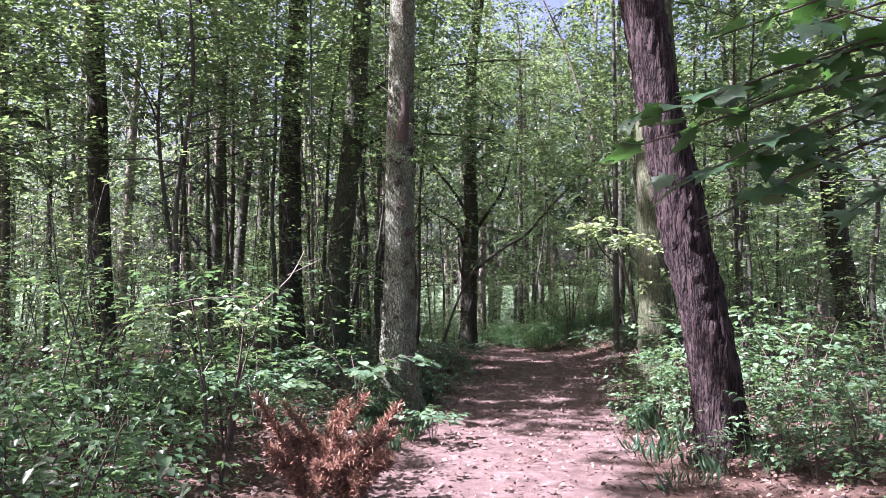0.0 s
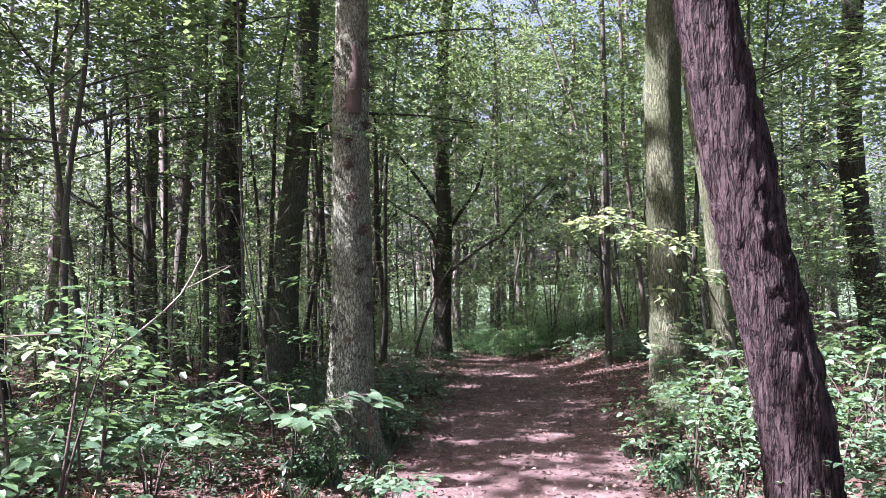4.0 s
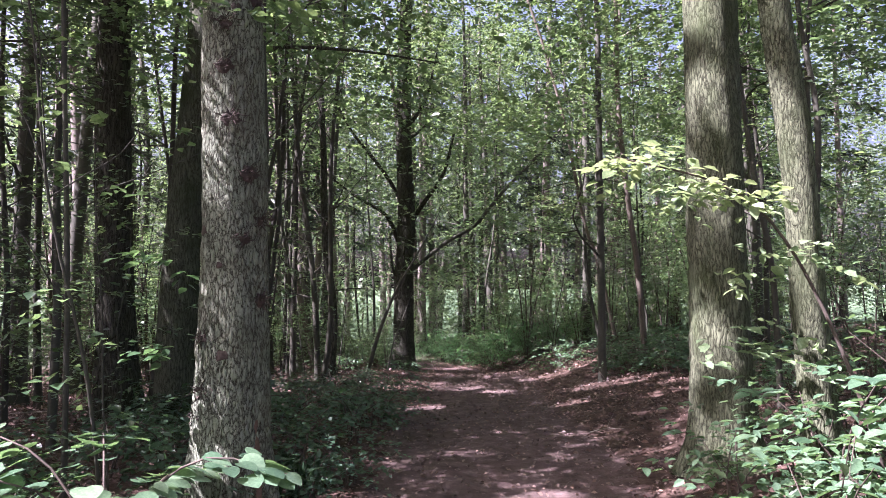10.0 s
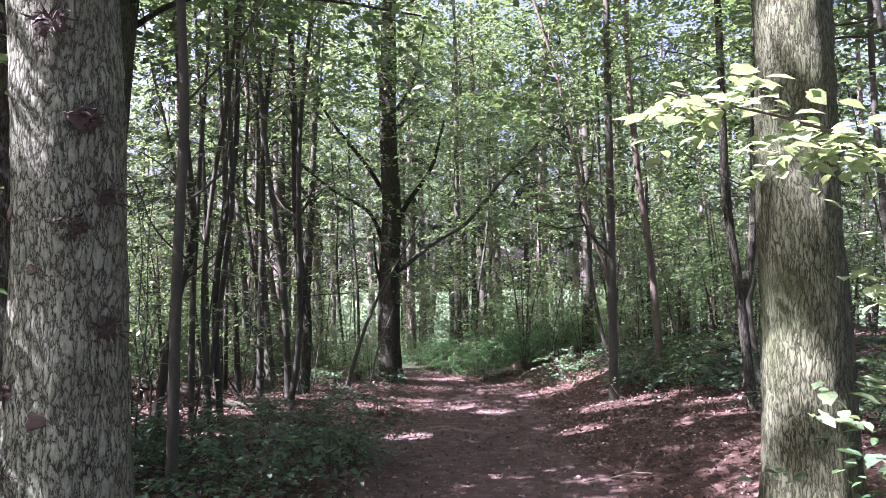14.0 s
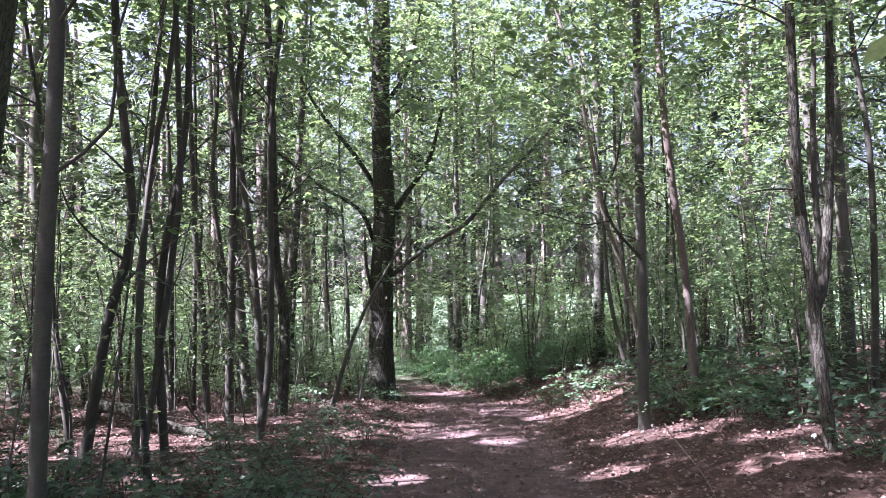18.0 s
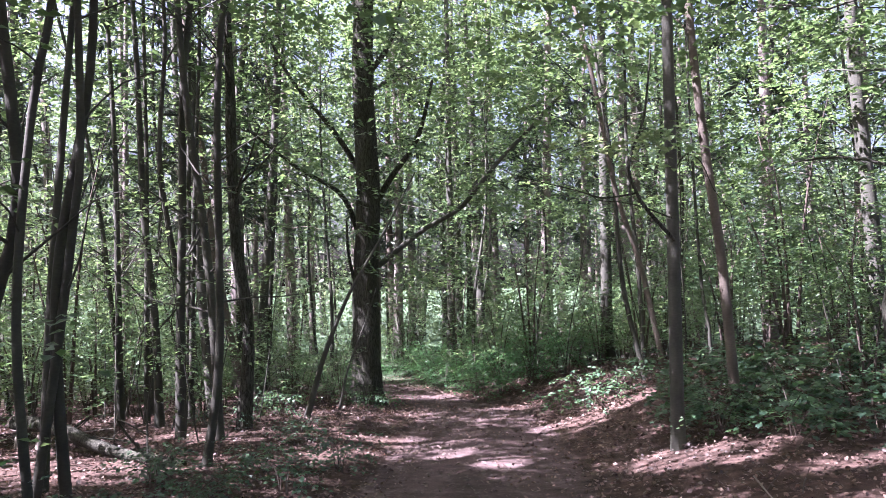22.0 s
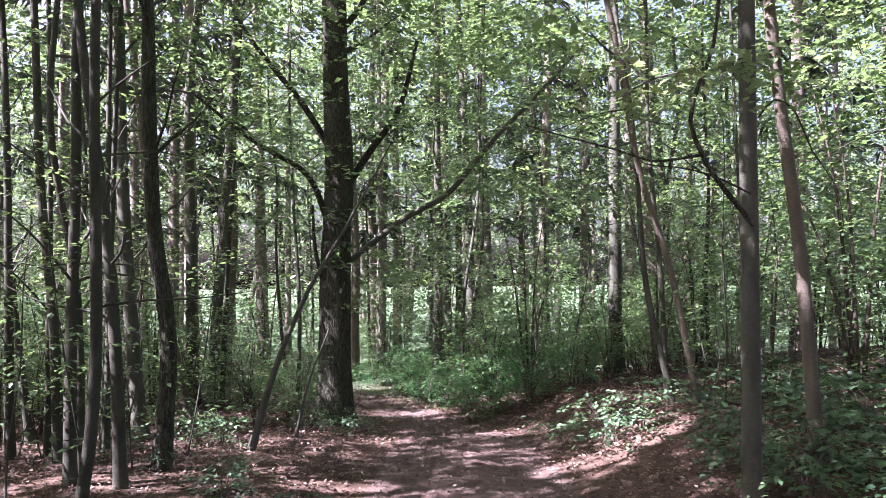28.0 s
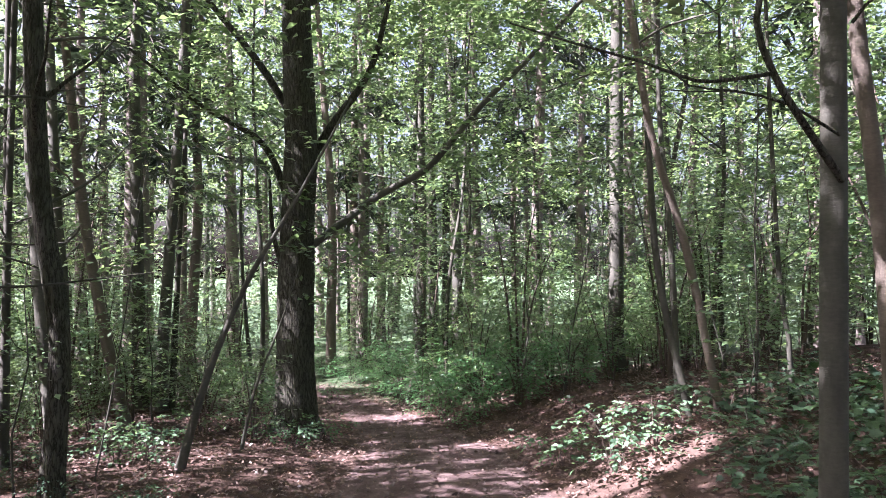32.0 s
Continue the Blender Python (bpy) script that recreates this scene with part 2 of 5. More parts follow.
def ground_material():
    """Trodden red-brown earth on the path, leaf mould beside it."""
    mat, tr, p = nodes_of("forest_floor")
    v = mapping(tr, 1, 1, 1)
    big, mid, fine = noise_node(tr, 0.8, 4, 0.6, v), noise_node(tr, 7, 5, 0.65, v), noise_node(tr, 55, 5, 0.75, v)
    soil = ramp(tr, mid.outputs[0], [(0.3, (0.06, 0.043, 0.039)), (0.55, (0.115, 0.084, 0.077)), (0.75, (0.195, 0.152, 0.141))])
    mould = ramp(tr, mid.outputs[0], [(0.3, (0.035, 0.024, 0.018)), (0.55, (0.085, 0.057, 0.046)), (0.75, (0.16, 0.11, 0.088))])
    at = tr.nodes.new("ShaderNodeAttribute")
    at.attribute_name = "trodden"
    parts_ = tr.nodes.new("ShaderNodeSeparateColor")
    link(tr, at.outputs["Color"], parts_.inputs[0])
    wob = mix_rgb(tr, 0.35, parts_.outputs[0], big.outputs[0])
    edge = ramp(tr, wob, [(0.4, (0, 0, 0)), (0.6, (1, 1, 1))])
    herbs = ramp(tr, mid.outputs[0], [(0.3, (0.04, 0.075, 0.04)), (0.55, (0.075, 0.125, 0.065)), (0.75, (0.12, 0.17, 0.10))])
    c = mix_rgb(tr, parts_.outputs[1], mix_rgb(tr, edge.outputs[0], mould.outputs[0], soil.outputs[0]), herbs.outputs[0])
    grit = ramp(tr, fine.outputs[0], [(0.3, (0.55, 0.55, 0.55)), (0.7, (1.25, 1.2, 1.2))])
    link(tr, mix_rgb(tr, 0.8, c, grit.outputs[0], "MULTIPLY"), p.inputs["Base Color"])
    p.inputs["Roughness"].default_value = 0.95
    p.inputs["Specular IOR Level"].default_value = 0.15
    bump(tr, p, mix_rgb(tr, 0.5, mid.outputs[0], fine.outputs[0]), 0.8, 0.03)
    return mat


FLOOR = ground_material()

# ---- the lie of the land ----
PATH_Y = (-12, 0, 5.6, 11, 14.5, 16.5, 19, 22, 24, 26, 28, 32, 45)
PATH_X = (0.1, 0.25, 0.5, 1.35, 1.58, 1.9, 2.35, 2.6, 2.35, 1.9, 1.3, -0.4, -8)
LAND_Y = (-20, 6, 11, 13.5, 17, 20, 23, 28, 40, 60)
LAND_Z = (0.05, 0.03, 0.0, -0.08, -0.27, -0.38, -0.66, -0.90, -1.1, -1.15)


def ease(a, b, x):
    u = np.clip((x - a) / (b - a), 0, 1)
    return u * u * (3 - 2 * u)


def path_x(y):
    return np.interp(y, PATH_Y, PATH_X)


def path_half(y):
    return np.interp(y, (0, 17, 22, 26, 30), (1.1, 1.05, 0.85, 0.45, 0.35))


def ground_z(x, y):
    d = x - path_x(y)
    bank = np.interp(y, (4, 9, 14.7, 18, 20, 24, 30), (0.26, 0.26, 0.30, 0.42, 0.50, 0.55, 0.12))
    return (np.interp(y, LAND_Y, LAND_Z) + bank * ease(0.8, 3.0, d) + 0.55 * ease(2.6, 8, d) * ease(9, 15, y) * (1 - ease(24, 32, y))
            + 0.12 * ease(0.9, 2.2, -d))


rng = np.random.default_rng(7)


def mesh_from(name, verts, faces, mat, smooth=False):
    """verts (n,3); faces (m,k) of one kind."""
    me = bpy.data.meshes.new(name)
    verts, faces = np.asarray(verts, np.float32), np.asarray(faces, np.int32)
    k = faces.shape[1]
    me.vertices.add(len(verts))
    me.vertices.foreach_set("co", verts.ravel())
    me.loops.add(faces.size)
    me.loops.foreach_set("vertex_index", faces.ravel())
    me.polygons.add(len(faces))
    me.polygons.foreach_set("loop_start", np.arange(0, faces.size, k, dtype=np.int32))
    if smooth:
        me.polygons.foreach_set("use_smooth", np.ones(len(faces), bool))
    me.materials.append(mat)
    me.update(calc_edges=True)
    return me


def part(name, me, parent, label=""):
    ob = new(name, me)
    ob.parent = parent
    return tagged(ob, label)


def thing(name, x, y, z, label, category, group="", kind=""):
    ob = new(name)
    ob.matrix_basis = pose(x, y, z)
    return tagged(ob, label, category, group, kind)


def build_ground():
    xs = np.concatenate([np.linspace(-400, -30, 12), np.arange(-28, -4, 0.6), np.arange(-4, 6.5, 0.15), np.arange(6.6, 28, 0.6), np.linspace(30, 400, 12)])
    ys = np.concatenate([np.linspace(-400, -14, 12), np.arange(-12, 3.5, 0.6), np.arange(3.6, 28, 0.15), np.arange(28.2, 60, 0.7), np.linspace(62, 500, 14)])
    X, Y = np.meshgrid(xs, ys)
    Z = ground_z(X, Y)
    lump = np.array([noise.noise(Vector((x * 1.1, y * 1.1, 3))) * 0.035 + noise.noise(Vector((x * 4, y * 4, 9))) * 0.014 for x, y in zip(X.ravel(), Y.ravel())]).reshape(X.shape)
    Z = Z + lump
    n, m = X.shape
    idx = np.arange(n * m).reshape(n, m)
    f = np.stack([idx[:-1, :-1], idx[:-1, 1:], idx[1:, 1:], idx[1:, :-1]], -1).reshape(-1, 4)
    me = mesh_from("ground", np.stack([X, Y, Z], -1).reshape(-1, 3), f, FLOOR, True)
    d = np.abs(X - path_x(Y)) / path_half(Y)
    tr = np.where(Y < 40, 1 - ease(0.75, 1.25, d), 0).ravel()
    herb = (0.75 * ease(25, 30, Y) * ease(1.0, 1.6, d) + 0.25 * ease(36, 42, Y)).ravel()
    att = me.color_attributes.new("trodden", "FLOAT_COLOR", "POINT")
    att.data.foreach_set("color", np.stack([tr, herb, tr, np.ones_like(tr)], -1).astype(np.float32).ravel())
    return tagged(new("ground", me), "red-brown forest floor with a trodden earth path", "ground", kind="structure")


build_ground()

# ---- where the sun is let through ----
# lit places (x, y, z, radius) and shaded ones, which the foliage is shaped for
SUNNY = ((0.1, 6.9, 0, 0.45), (0.7, 6.5, 0, 0.4), (0.3, 5.5, 0, 0.75), (1.1, 6.1, 0, 0.35), (-1.3, 8.0, 0.6, 0.7), (-2.2, 7.4, 0.6, 0.7), (2.0, 13.0, 0, 0.32), (1.8, 17.8, -0.3, 0.3),
         (3.7, 16.1, 0, 0.45), (1.5, 9.9, 0, 0.25), (4.4, 15.8, 0.1, 0.5), (4.1, 13.8, 0.2, 0.4), (2.9, 14.7, 0, 0.35), (4.9, 14.9, 0.2, 0.5), (0.9, 15.0, -0.2, 0.3), (3.5, 19.1, -0.2, 0.55),
         (4.4, 19.7, 0, 0.6), (1.1, 18.6, -0.3, 0.35), (0.4, 17.6, -0.2, 0.3), (-2.6, 18.7, -0.2, 0.6), (-2.4, 16.3, -0.1, 0.5), (-2.6, 22.6, -0.4, 1.0), (-0.9, 21.9, -0.4, 0.7),
         (2.3, 17.2, -0.3, 0.3), (1.6, 21.7, -0.5, 0.3), (3.3, 22.3, -0.5, 0.35), (2.2, 6.2, 1.9, 0.8), (3.15, 9.4, 2.2, 0.5), (2.95, 10.1, 4.0, 0.35), (2.1, 8.9, 2.2, 0.7), (3.3, 8.2, 0.8, 1.0),
         (2.6, 7.6, 0.5, 0.7), (3.0, 10.0, 0.6, 0.2), (-1.9, 5.5, 1.35, 0.45), (-0.65, 5.0, 0.7, 0.4), (-1.8, 19.4, -0.3, 0.6), (-3.2, 17.5, -0.1, 0.7), (-1.6, 17.2, -0.2, 0.5), (-3.5, 20.6, -0.3, 0.8), (-0.2, 19.0, -0.3, 0.4), (-1.6, 14.6, 0, 0.4), (-0.5, 20.5, -0.3, 0.6), (2.6, 25.0, 0.3, 1.0), (6.5, 21.5, 2.6, 1.1), (8.5, 19.5, 2.6, 1.1), (5.5, 26.5, 3.0, 1.4), (3.5, 28.5, 2.6, 1.4),
         (7.5, 25.0, 3.4, 1.2), (-4.5, 25.0, 2.0, 1.3), (6.3, 11.5, 2.2, 0.8), (3.2, 15.7, 2.85, 0.4), (1.5, 27.5, 0.3, 1.1), (0.5, 30.0, 0.5, 1.4), (2.6, 31.0, 1.5, 1.4), (-1.2, 27.0, 1.0, 1.1), (1.4, 24.8, -0.3, 0.5), (-5.5, 9.5, 2.0, 0.7))
SHADY = ((-0.55, 9.0, 1.6, 1.0), (-0.6, 11.5, 0, 1.6), (5.6, 17.0, 0.4, 1.2), (-3.0, 12.6, 1.0, 1.8), (-1.8, 6.2, 0.3, 0.8), (-2.6, 4.7, 0.5, 1.3), (-4.2, 5.4, 0.8, 1.2), (2.95, 10.0, 2.2, 0.5), (1.2, 11.4, 0, 0.8), (0.9, 20.0, -0.3, 0.6), (6.2, 13.4, 1.5, 1.2),
         (0.5, 14.0, 6.0, 1.8), (1.0, 20.0, 7.0, 2.0), (1.0, 24.0, 7.0, 2.2), (3.0, 30.0, 9.0, 2.5))


def in_shaft(p):
    """True for places on the way of the sun to one of the sunny places."""
    out = np.zeros(len(p), bool)
    d = np.array(SUN_DIR)
    for x, y, z, rad in SUNNY:
        v = p - (x, y, z)
        k = v @ d
        out |= (k > 1.3) & (np.linalg.norm(v - k[:, None] * d, axis=1) < max(0.3, 0.95 * rad))
    return out


# ---- makers: leaves ----
FOLD = (np.array([(0, 0, 0), (-0.34, 0.48, 0.10), (0, 1, -0.06), (0.34, 0.48, 0.10)]), np.array([(0, 2, 1), (0, 3, 2)]))
OVAL = (np.array([(0, 0, 0), (-0.27, 0.25, 0.07), (-0.30, 0.6, 0.06), (0, 1, -0.10), (0.30, 0.6, 0.06), (0.27, 0.25, 0.07), (0, 0.45, 0.0)]),
        np.array([(0, 6, 1), (1, 6, 2), (2, 6, 3), (6, 4, 3), (6, 5, 4), (0, 5, 6)]))


HEX = (np.array([(0, 0, 0), (-0.29, 0.34, 0.08), (-0.22, 0.7, 0.05), (0, 1, -0.10), (0.22, 0.7, 0.05), (0.29, 0.34, 0.08)]), np.array([(0, 3, 2), (0, 2, 1), (0, 4, 3), (0, 5, 4)]))


def unit(v):
    return v / np.maximum(np.linalg.norm(v, axis=-1, keepdims=True), 1e-9)


def leaf_cloud(name, pos, axis, normal, size, mat, shape=FOLD, width=1.0):
    """Many small blades in one mesh: each starts at pos and runs along axis."""
    a = unit(axis)
    s = unit(np.cross(a, normal))
    n = np.cross(s, a)
    V, F = shape
    co = pos[:, None] + size[:, None, None] * (V[None, :, 0:1] * width * s[:, None] + V[None, :, 1:2] * a[:, None] + V[None, :, 2:3] * n[:, None])
    faces = (F[None] + (np.arange(len(pos)) * len(V))[:, None, None]).reshape(-1, 3)
    return mesh_from(name, co.reshape(-1, 3), faces, mat)


def spray_leaves(r, at, heading, leaves, length, size, droop=0.15, tilt=0.35):
    """Flat sprays of leaves, set in two rows along twigs that start at `at` and run along `heading`. Returns pos, axis, normal, size."""
    m = len(at)
    h = unit(np.stack([np.cos(heading), np.sin(heading), -droop + 0.2 * r.standard_normal(m)], -1))
    side = unit(np.cross(h, np.array([0, 0, 1.0])))
    u = (np.arange(leaves) + r.random((m, leaves))) / leaves
    sgn = np.where(np.arange(leaves) % 2 == 0, 1.0, -1.0)
    L = length * (0.6 + 0.8 * r.random((m, 1)))
    pos = at[:, None] + (u * L)[..., None] * h[:, None] - np.array([0, 0, 1.0]) * (0.25 * (u ** 2) * L)[..., None]
    pos = pos + 0.12 * L[..., None] * r.standard_normal(pos.shape) * (1, 1, 0.3)
    ax = h[:, None] * (0.5 + 0.5 * u)[..., None] + side[:, None] * (sgn * 0.8)[None, :, None] + r.standard_normal(pos.shape) * (0.4, 0.4, 0.16) - np.array([0, 0, 0.14])
    nm = np.array([0, 0, 1.0]) + tilt * r.standard_normal(pos.shape)
    sz = size * (0.55 + 0.75 * r.random((m, leaves)))
    return pos.reshape(-1, 3), ax.reshape(-1, 3), nm.reshape(-1, 3), sz.ravel()


def crown_points(r, n, rx, rz, hollow=0.35):
    """Places of sprays in an uneven, lumpy crown."""
    d = unit(r.standard_normal((n, 3)))
    k = hollow + (1 - hollow) * r.random(n) ** 0.6
    lumps = unit(r.standard_normal((9, 3)))
    k = k * (0.62 + 0.55 * np.clip((d @ lumps.T).max(1), 0, 1) ** 3)
    return d * k[:, None] * (rx, rx, rz), np.arctan2(d[:, 1], d[:, 0])


def crown_sprays(seed, sprays, leaves, rx, rz, length, size):
    r = np.random.default_rng(seed)
    p, h = crown_points(r, sprays, rx, rz)
    return spray_leaves(r, p, h + 0.5 * r.standard_normal(sprays), leaves, length, size, 0.15, 0.5)


def column_sprays(seed, sprays, leaves, rad, z0, z1, length, size):
    """Layered side foliage along a stem."""
    r = np.random.default_rng(seed)
    tiers = r.uniform(z0, z1, max(4, sprays // 11))
    z = r.choice(tiers, sprays) + 0.09 * r.standard_normal(sprays)
    h = r.uniform(0, 2 * math.pi, sprays)
    k = rad * r.random(sprays) ** 0.7 * (1.0 - 0.45 * (z - z0) / (z1 - z0 + 0.01))
    at = np.stack([k * np.cos(h), k * np.sin(h), z], -1)
    return spray_leaves(r, at, h + 0.4 * r.standard_normal(sprays), leaves, length, size, 0.1, 0.38)


class Leafage:
    """A shape of foliage that many trees share; to let the sun reach a SUNNY place, the tree gets a thinned one of its
    own.
    """

    def __init__(self, name, sprays, mat):
        self.name, self.sprays, self.mat = name, sprays, mat
        self.mesh = leaf_cloud(name, *sprays, mat)

    def on(self, owner, name, m):
        x, y = owner.matrix_basis.translation[:2]
        me = self.mesh
        if -13 < x < 7 and 5 < y < 32:
            world_m = np.array(owner.matrix_basis @ m)
            lost = in_shaft(self.sprays[0] @ world_m[:3, :3].T + world_m[:3, 3])
            if lost.any():
                me = leaf_cloud(self.name, *(a[~lost] for a in self.sprays), self.mat)
        ob = part(name, me, owner)
        ob.matrix_basis = m
        return ob


# ---- makers: wood ----
def curve_points(pts, step):
    """A smooth line through pts (Catmull-Rom), about one point a step."""
    P = np.asarray(pts, float)
    P = np.vstack([2 * P[0] - P[1], P, 2 * P[-1] - P[-2]])
    out = []
    for i in range(1, len(P) - 2):
        n = max(2, int(np.linalg.norm(P[i + 1] - P[i]) / step))
        for k in range(n):
            t = k / n
            out.append(0.5 * (2 * P[i] + (P[i + 1] - P[i - 1]) * t + (2 * P[i - 1] - 5 * P[i] + 4 * P[i + 1] - P[i + 2]) * t * t
                              + (3 * P[i] - P[i - 1] - 3 * P[i + 1] + P[i + 2]) * t ** 3))
    out.append(P[-2])
    return np.array(out)


def tube(name, line, radii, sides, mat, rough=0.0, flare=0.0, plates=0.0, seed=0.0):
    """A round, uneven stem along line; flare widens its foot; plates raises bark ridges."""
    line = np.asarray(line)
    t = np.gradient(line, axis=0)
    t = unit(t)
    u = np.zeros_like(t)
    side = np.array([1.0, 0, 0]) if abs(t[0, 0]) < 0.8 else np.array([0, 1.0, 0])
    for i in range(len(t)):
        side = unit(side - t[i] * (side @ t[i]))
        u[i] = side
    w = np.cross(t, u)
    run = np.concatenate([[0], np.cumsum(np.linalg.norm(np.diff(line, axis=0), axis=1))])
    ang = np.arange(sides) * 2 * math.pi / sides
    R = np.repeat(np.asarray(radii, float)[:, None], sides, 1)
    if flare:
        root = 1 + flare * np.exp(-run / 0.22)[:, None] * (0.75 + 0.5 * np.cos(ang * 5 + seed)[None])
        R = R * root
    if rough or plates:
        for i in range(len(line)):
            for j in range(sides):
                c, s = math.cos(ang[j]), math.sin(ang[j])
                q = 0.0
                if rough:
                    q += rough * noise.noise(Vector((c * 1.3 + seed, s * 1.3, run[i] * 1.1)))
                if plates:
                    r0 = radii[i]
                    q += plates * (abs(noise.noise(Vector((c * r0 * 26 + seed, s * r0 * 26, run[i] * 6.5)))) * 2 - 0.5)
                R[i, j] *= 1 + q
    co = line[:, None] + R[..., None] * (np.cos(ang)[None, :, None] * u[:, None] + np.sin(ang)[None, :, None] * w[:, None])
    n = len(line)
    i, j = np.meshgrid(np.arange(n - 1), np.arange(sides), indexing="ij")
    k = (j + 1) % sides
    f = np.stack([i * sides + j, i * sides + k, (i + 1) * sides + k, (i + 1) * sides + j], -1).reshape(-1, 4)
    return mesh_from(name, co.reshape(-1, 3), f, mat, True)


def stem(name, pts, r0, r1, mat, sides=7, step=0.25):
    line = curve_points(pts, step)
    return tube(name, line, np.linspace(r0, r1, len(line)), sides, mat)


def limb_points(r, start, heading, length, rise):
    """A wandering limb."""
    p, out = np.array(start, float), [np.array(start, float)]
    d = np.array([math.cos(heading), math.sin(heading), rise])
    for _ in range(4):
        d = d + 0.22 * r.standard_normal(3)
        p = p + unit(d) * length / 4
        out.append(p.copy())
    return out

# ---- trees ----
CANOPY = [Leafage("crown", crown_sprays(20 + i, 170, 15, 3.3, 2.5, 0.8, 0.115), LEAF_HIGH) for i in range(4)]
CANOPY_SMALL = [Leafage("crown", crown_sprays(40 + i, 52, 14, 1.9, 2.0, 0.55, 0.105), LEAF_HIGH) for i in range(4)]
SIDE = [Leafage("side_foliage", column_sprays(60 + i, 130, 16, 1.6, 0.0, 4.5, 0.5, 0.072), LEAF) for i in range(5)]
SIDE_FAR = [Leafage("side_foliage", column_sprays(65 + i, 80, 13, 1.6, 0.0, 4.5, 0.5, 0.095), LEAF) for i in range(5)]

KINDS = {
    "pine": (BARK_PINE, 15, 56, 0.035, 0.13, "leaning pine with thick furrowed purple-brown bark", "pine tree"),
    "oak_dead": (BARK_OAK, 14, 44, 0.05, 0.055, "pale grey oak with knotty cracked bark and a scarred foot", "oak tree"),
    "oak": (BARK_OAK_GREEN, 15, 40, 0.05, 0.06, "stout oak with green-grey ridged bark", "oak tree"),
    "oak_c": (BARK_OAK_GREEN, 12, 28, 0.06, 0.06, "slender leaning oak with mossy green-grey bark", "oak tree"),
    "dark": (BARK_DARK, 15, 26, 0.10, 0.05, "tall forest tree with nearly black rough bark", "tree"),
    "mossy": (BARK_MOSSY, 15, 26, 0.10, 0.03, "tall forest tree with smooth green-tinged dark bark", "tree"),
    "big": (BARK_DARK, 16, 30, 0.08, 0.06, "large dark-barked tree with leafy side branches beside the path", "tree"),
    "grey": (BARK_GREY, 13, 12, 0.25, 0.0, "tall straight tree with smooth grey-brown bark", "tree"),
    "pole": (BARK_GREY, 12, 16, 0.15, 0.0, "slim grey-barked tree with bare crooked side branches", "tree"),
    "tan": (BARK_TAN, 11, 12, 0.25, 0.0, "slightly leaning tree with smooth pale brown bark", "tree"),
    "pale": (BARK_TAN, 12, 12, 0.25, 0.0, "straight tree with pale sunlit bark", "tree"),
    "fork": (BARK_DARK, 9, 16, 0.12, 0.03, "dark forked tree with a crooked lower stem", "tree"),
    "crook": (BARK_DARK, 9, 16, 0.12, 0.03, "dark crooked young tree with a bent stem", "tree"),
    "slant": (BARK_GREY, 0, 10, 0.2, 0.0, "slanting bare sapling that leans over the ground", "sapling"),
    "young": (BARK_YOUNG, 8.5, 10, 0.25, 0.0, "thin young tree with brown-grey bark and sparse leaves", "young tree"),
}
count = 0


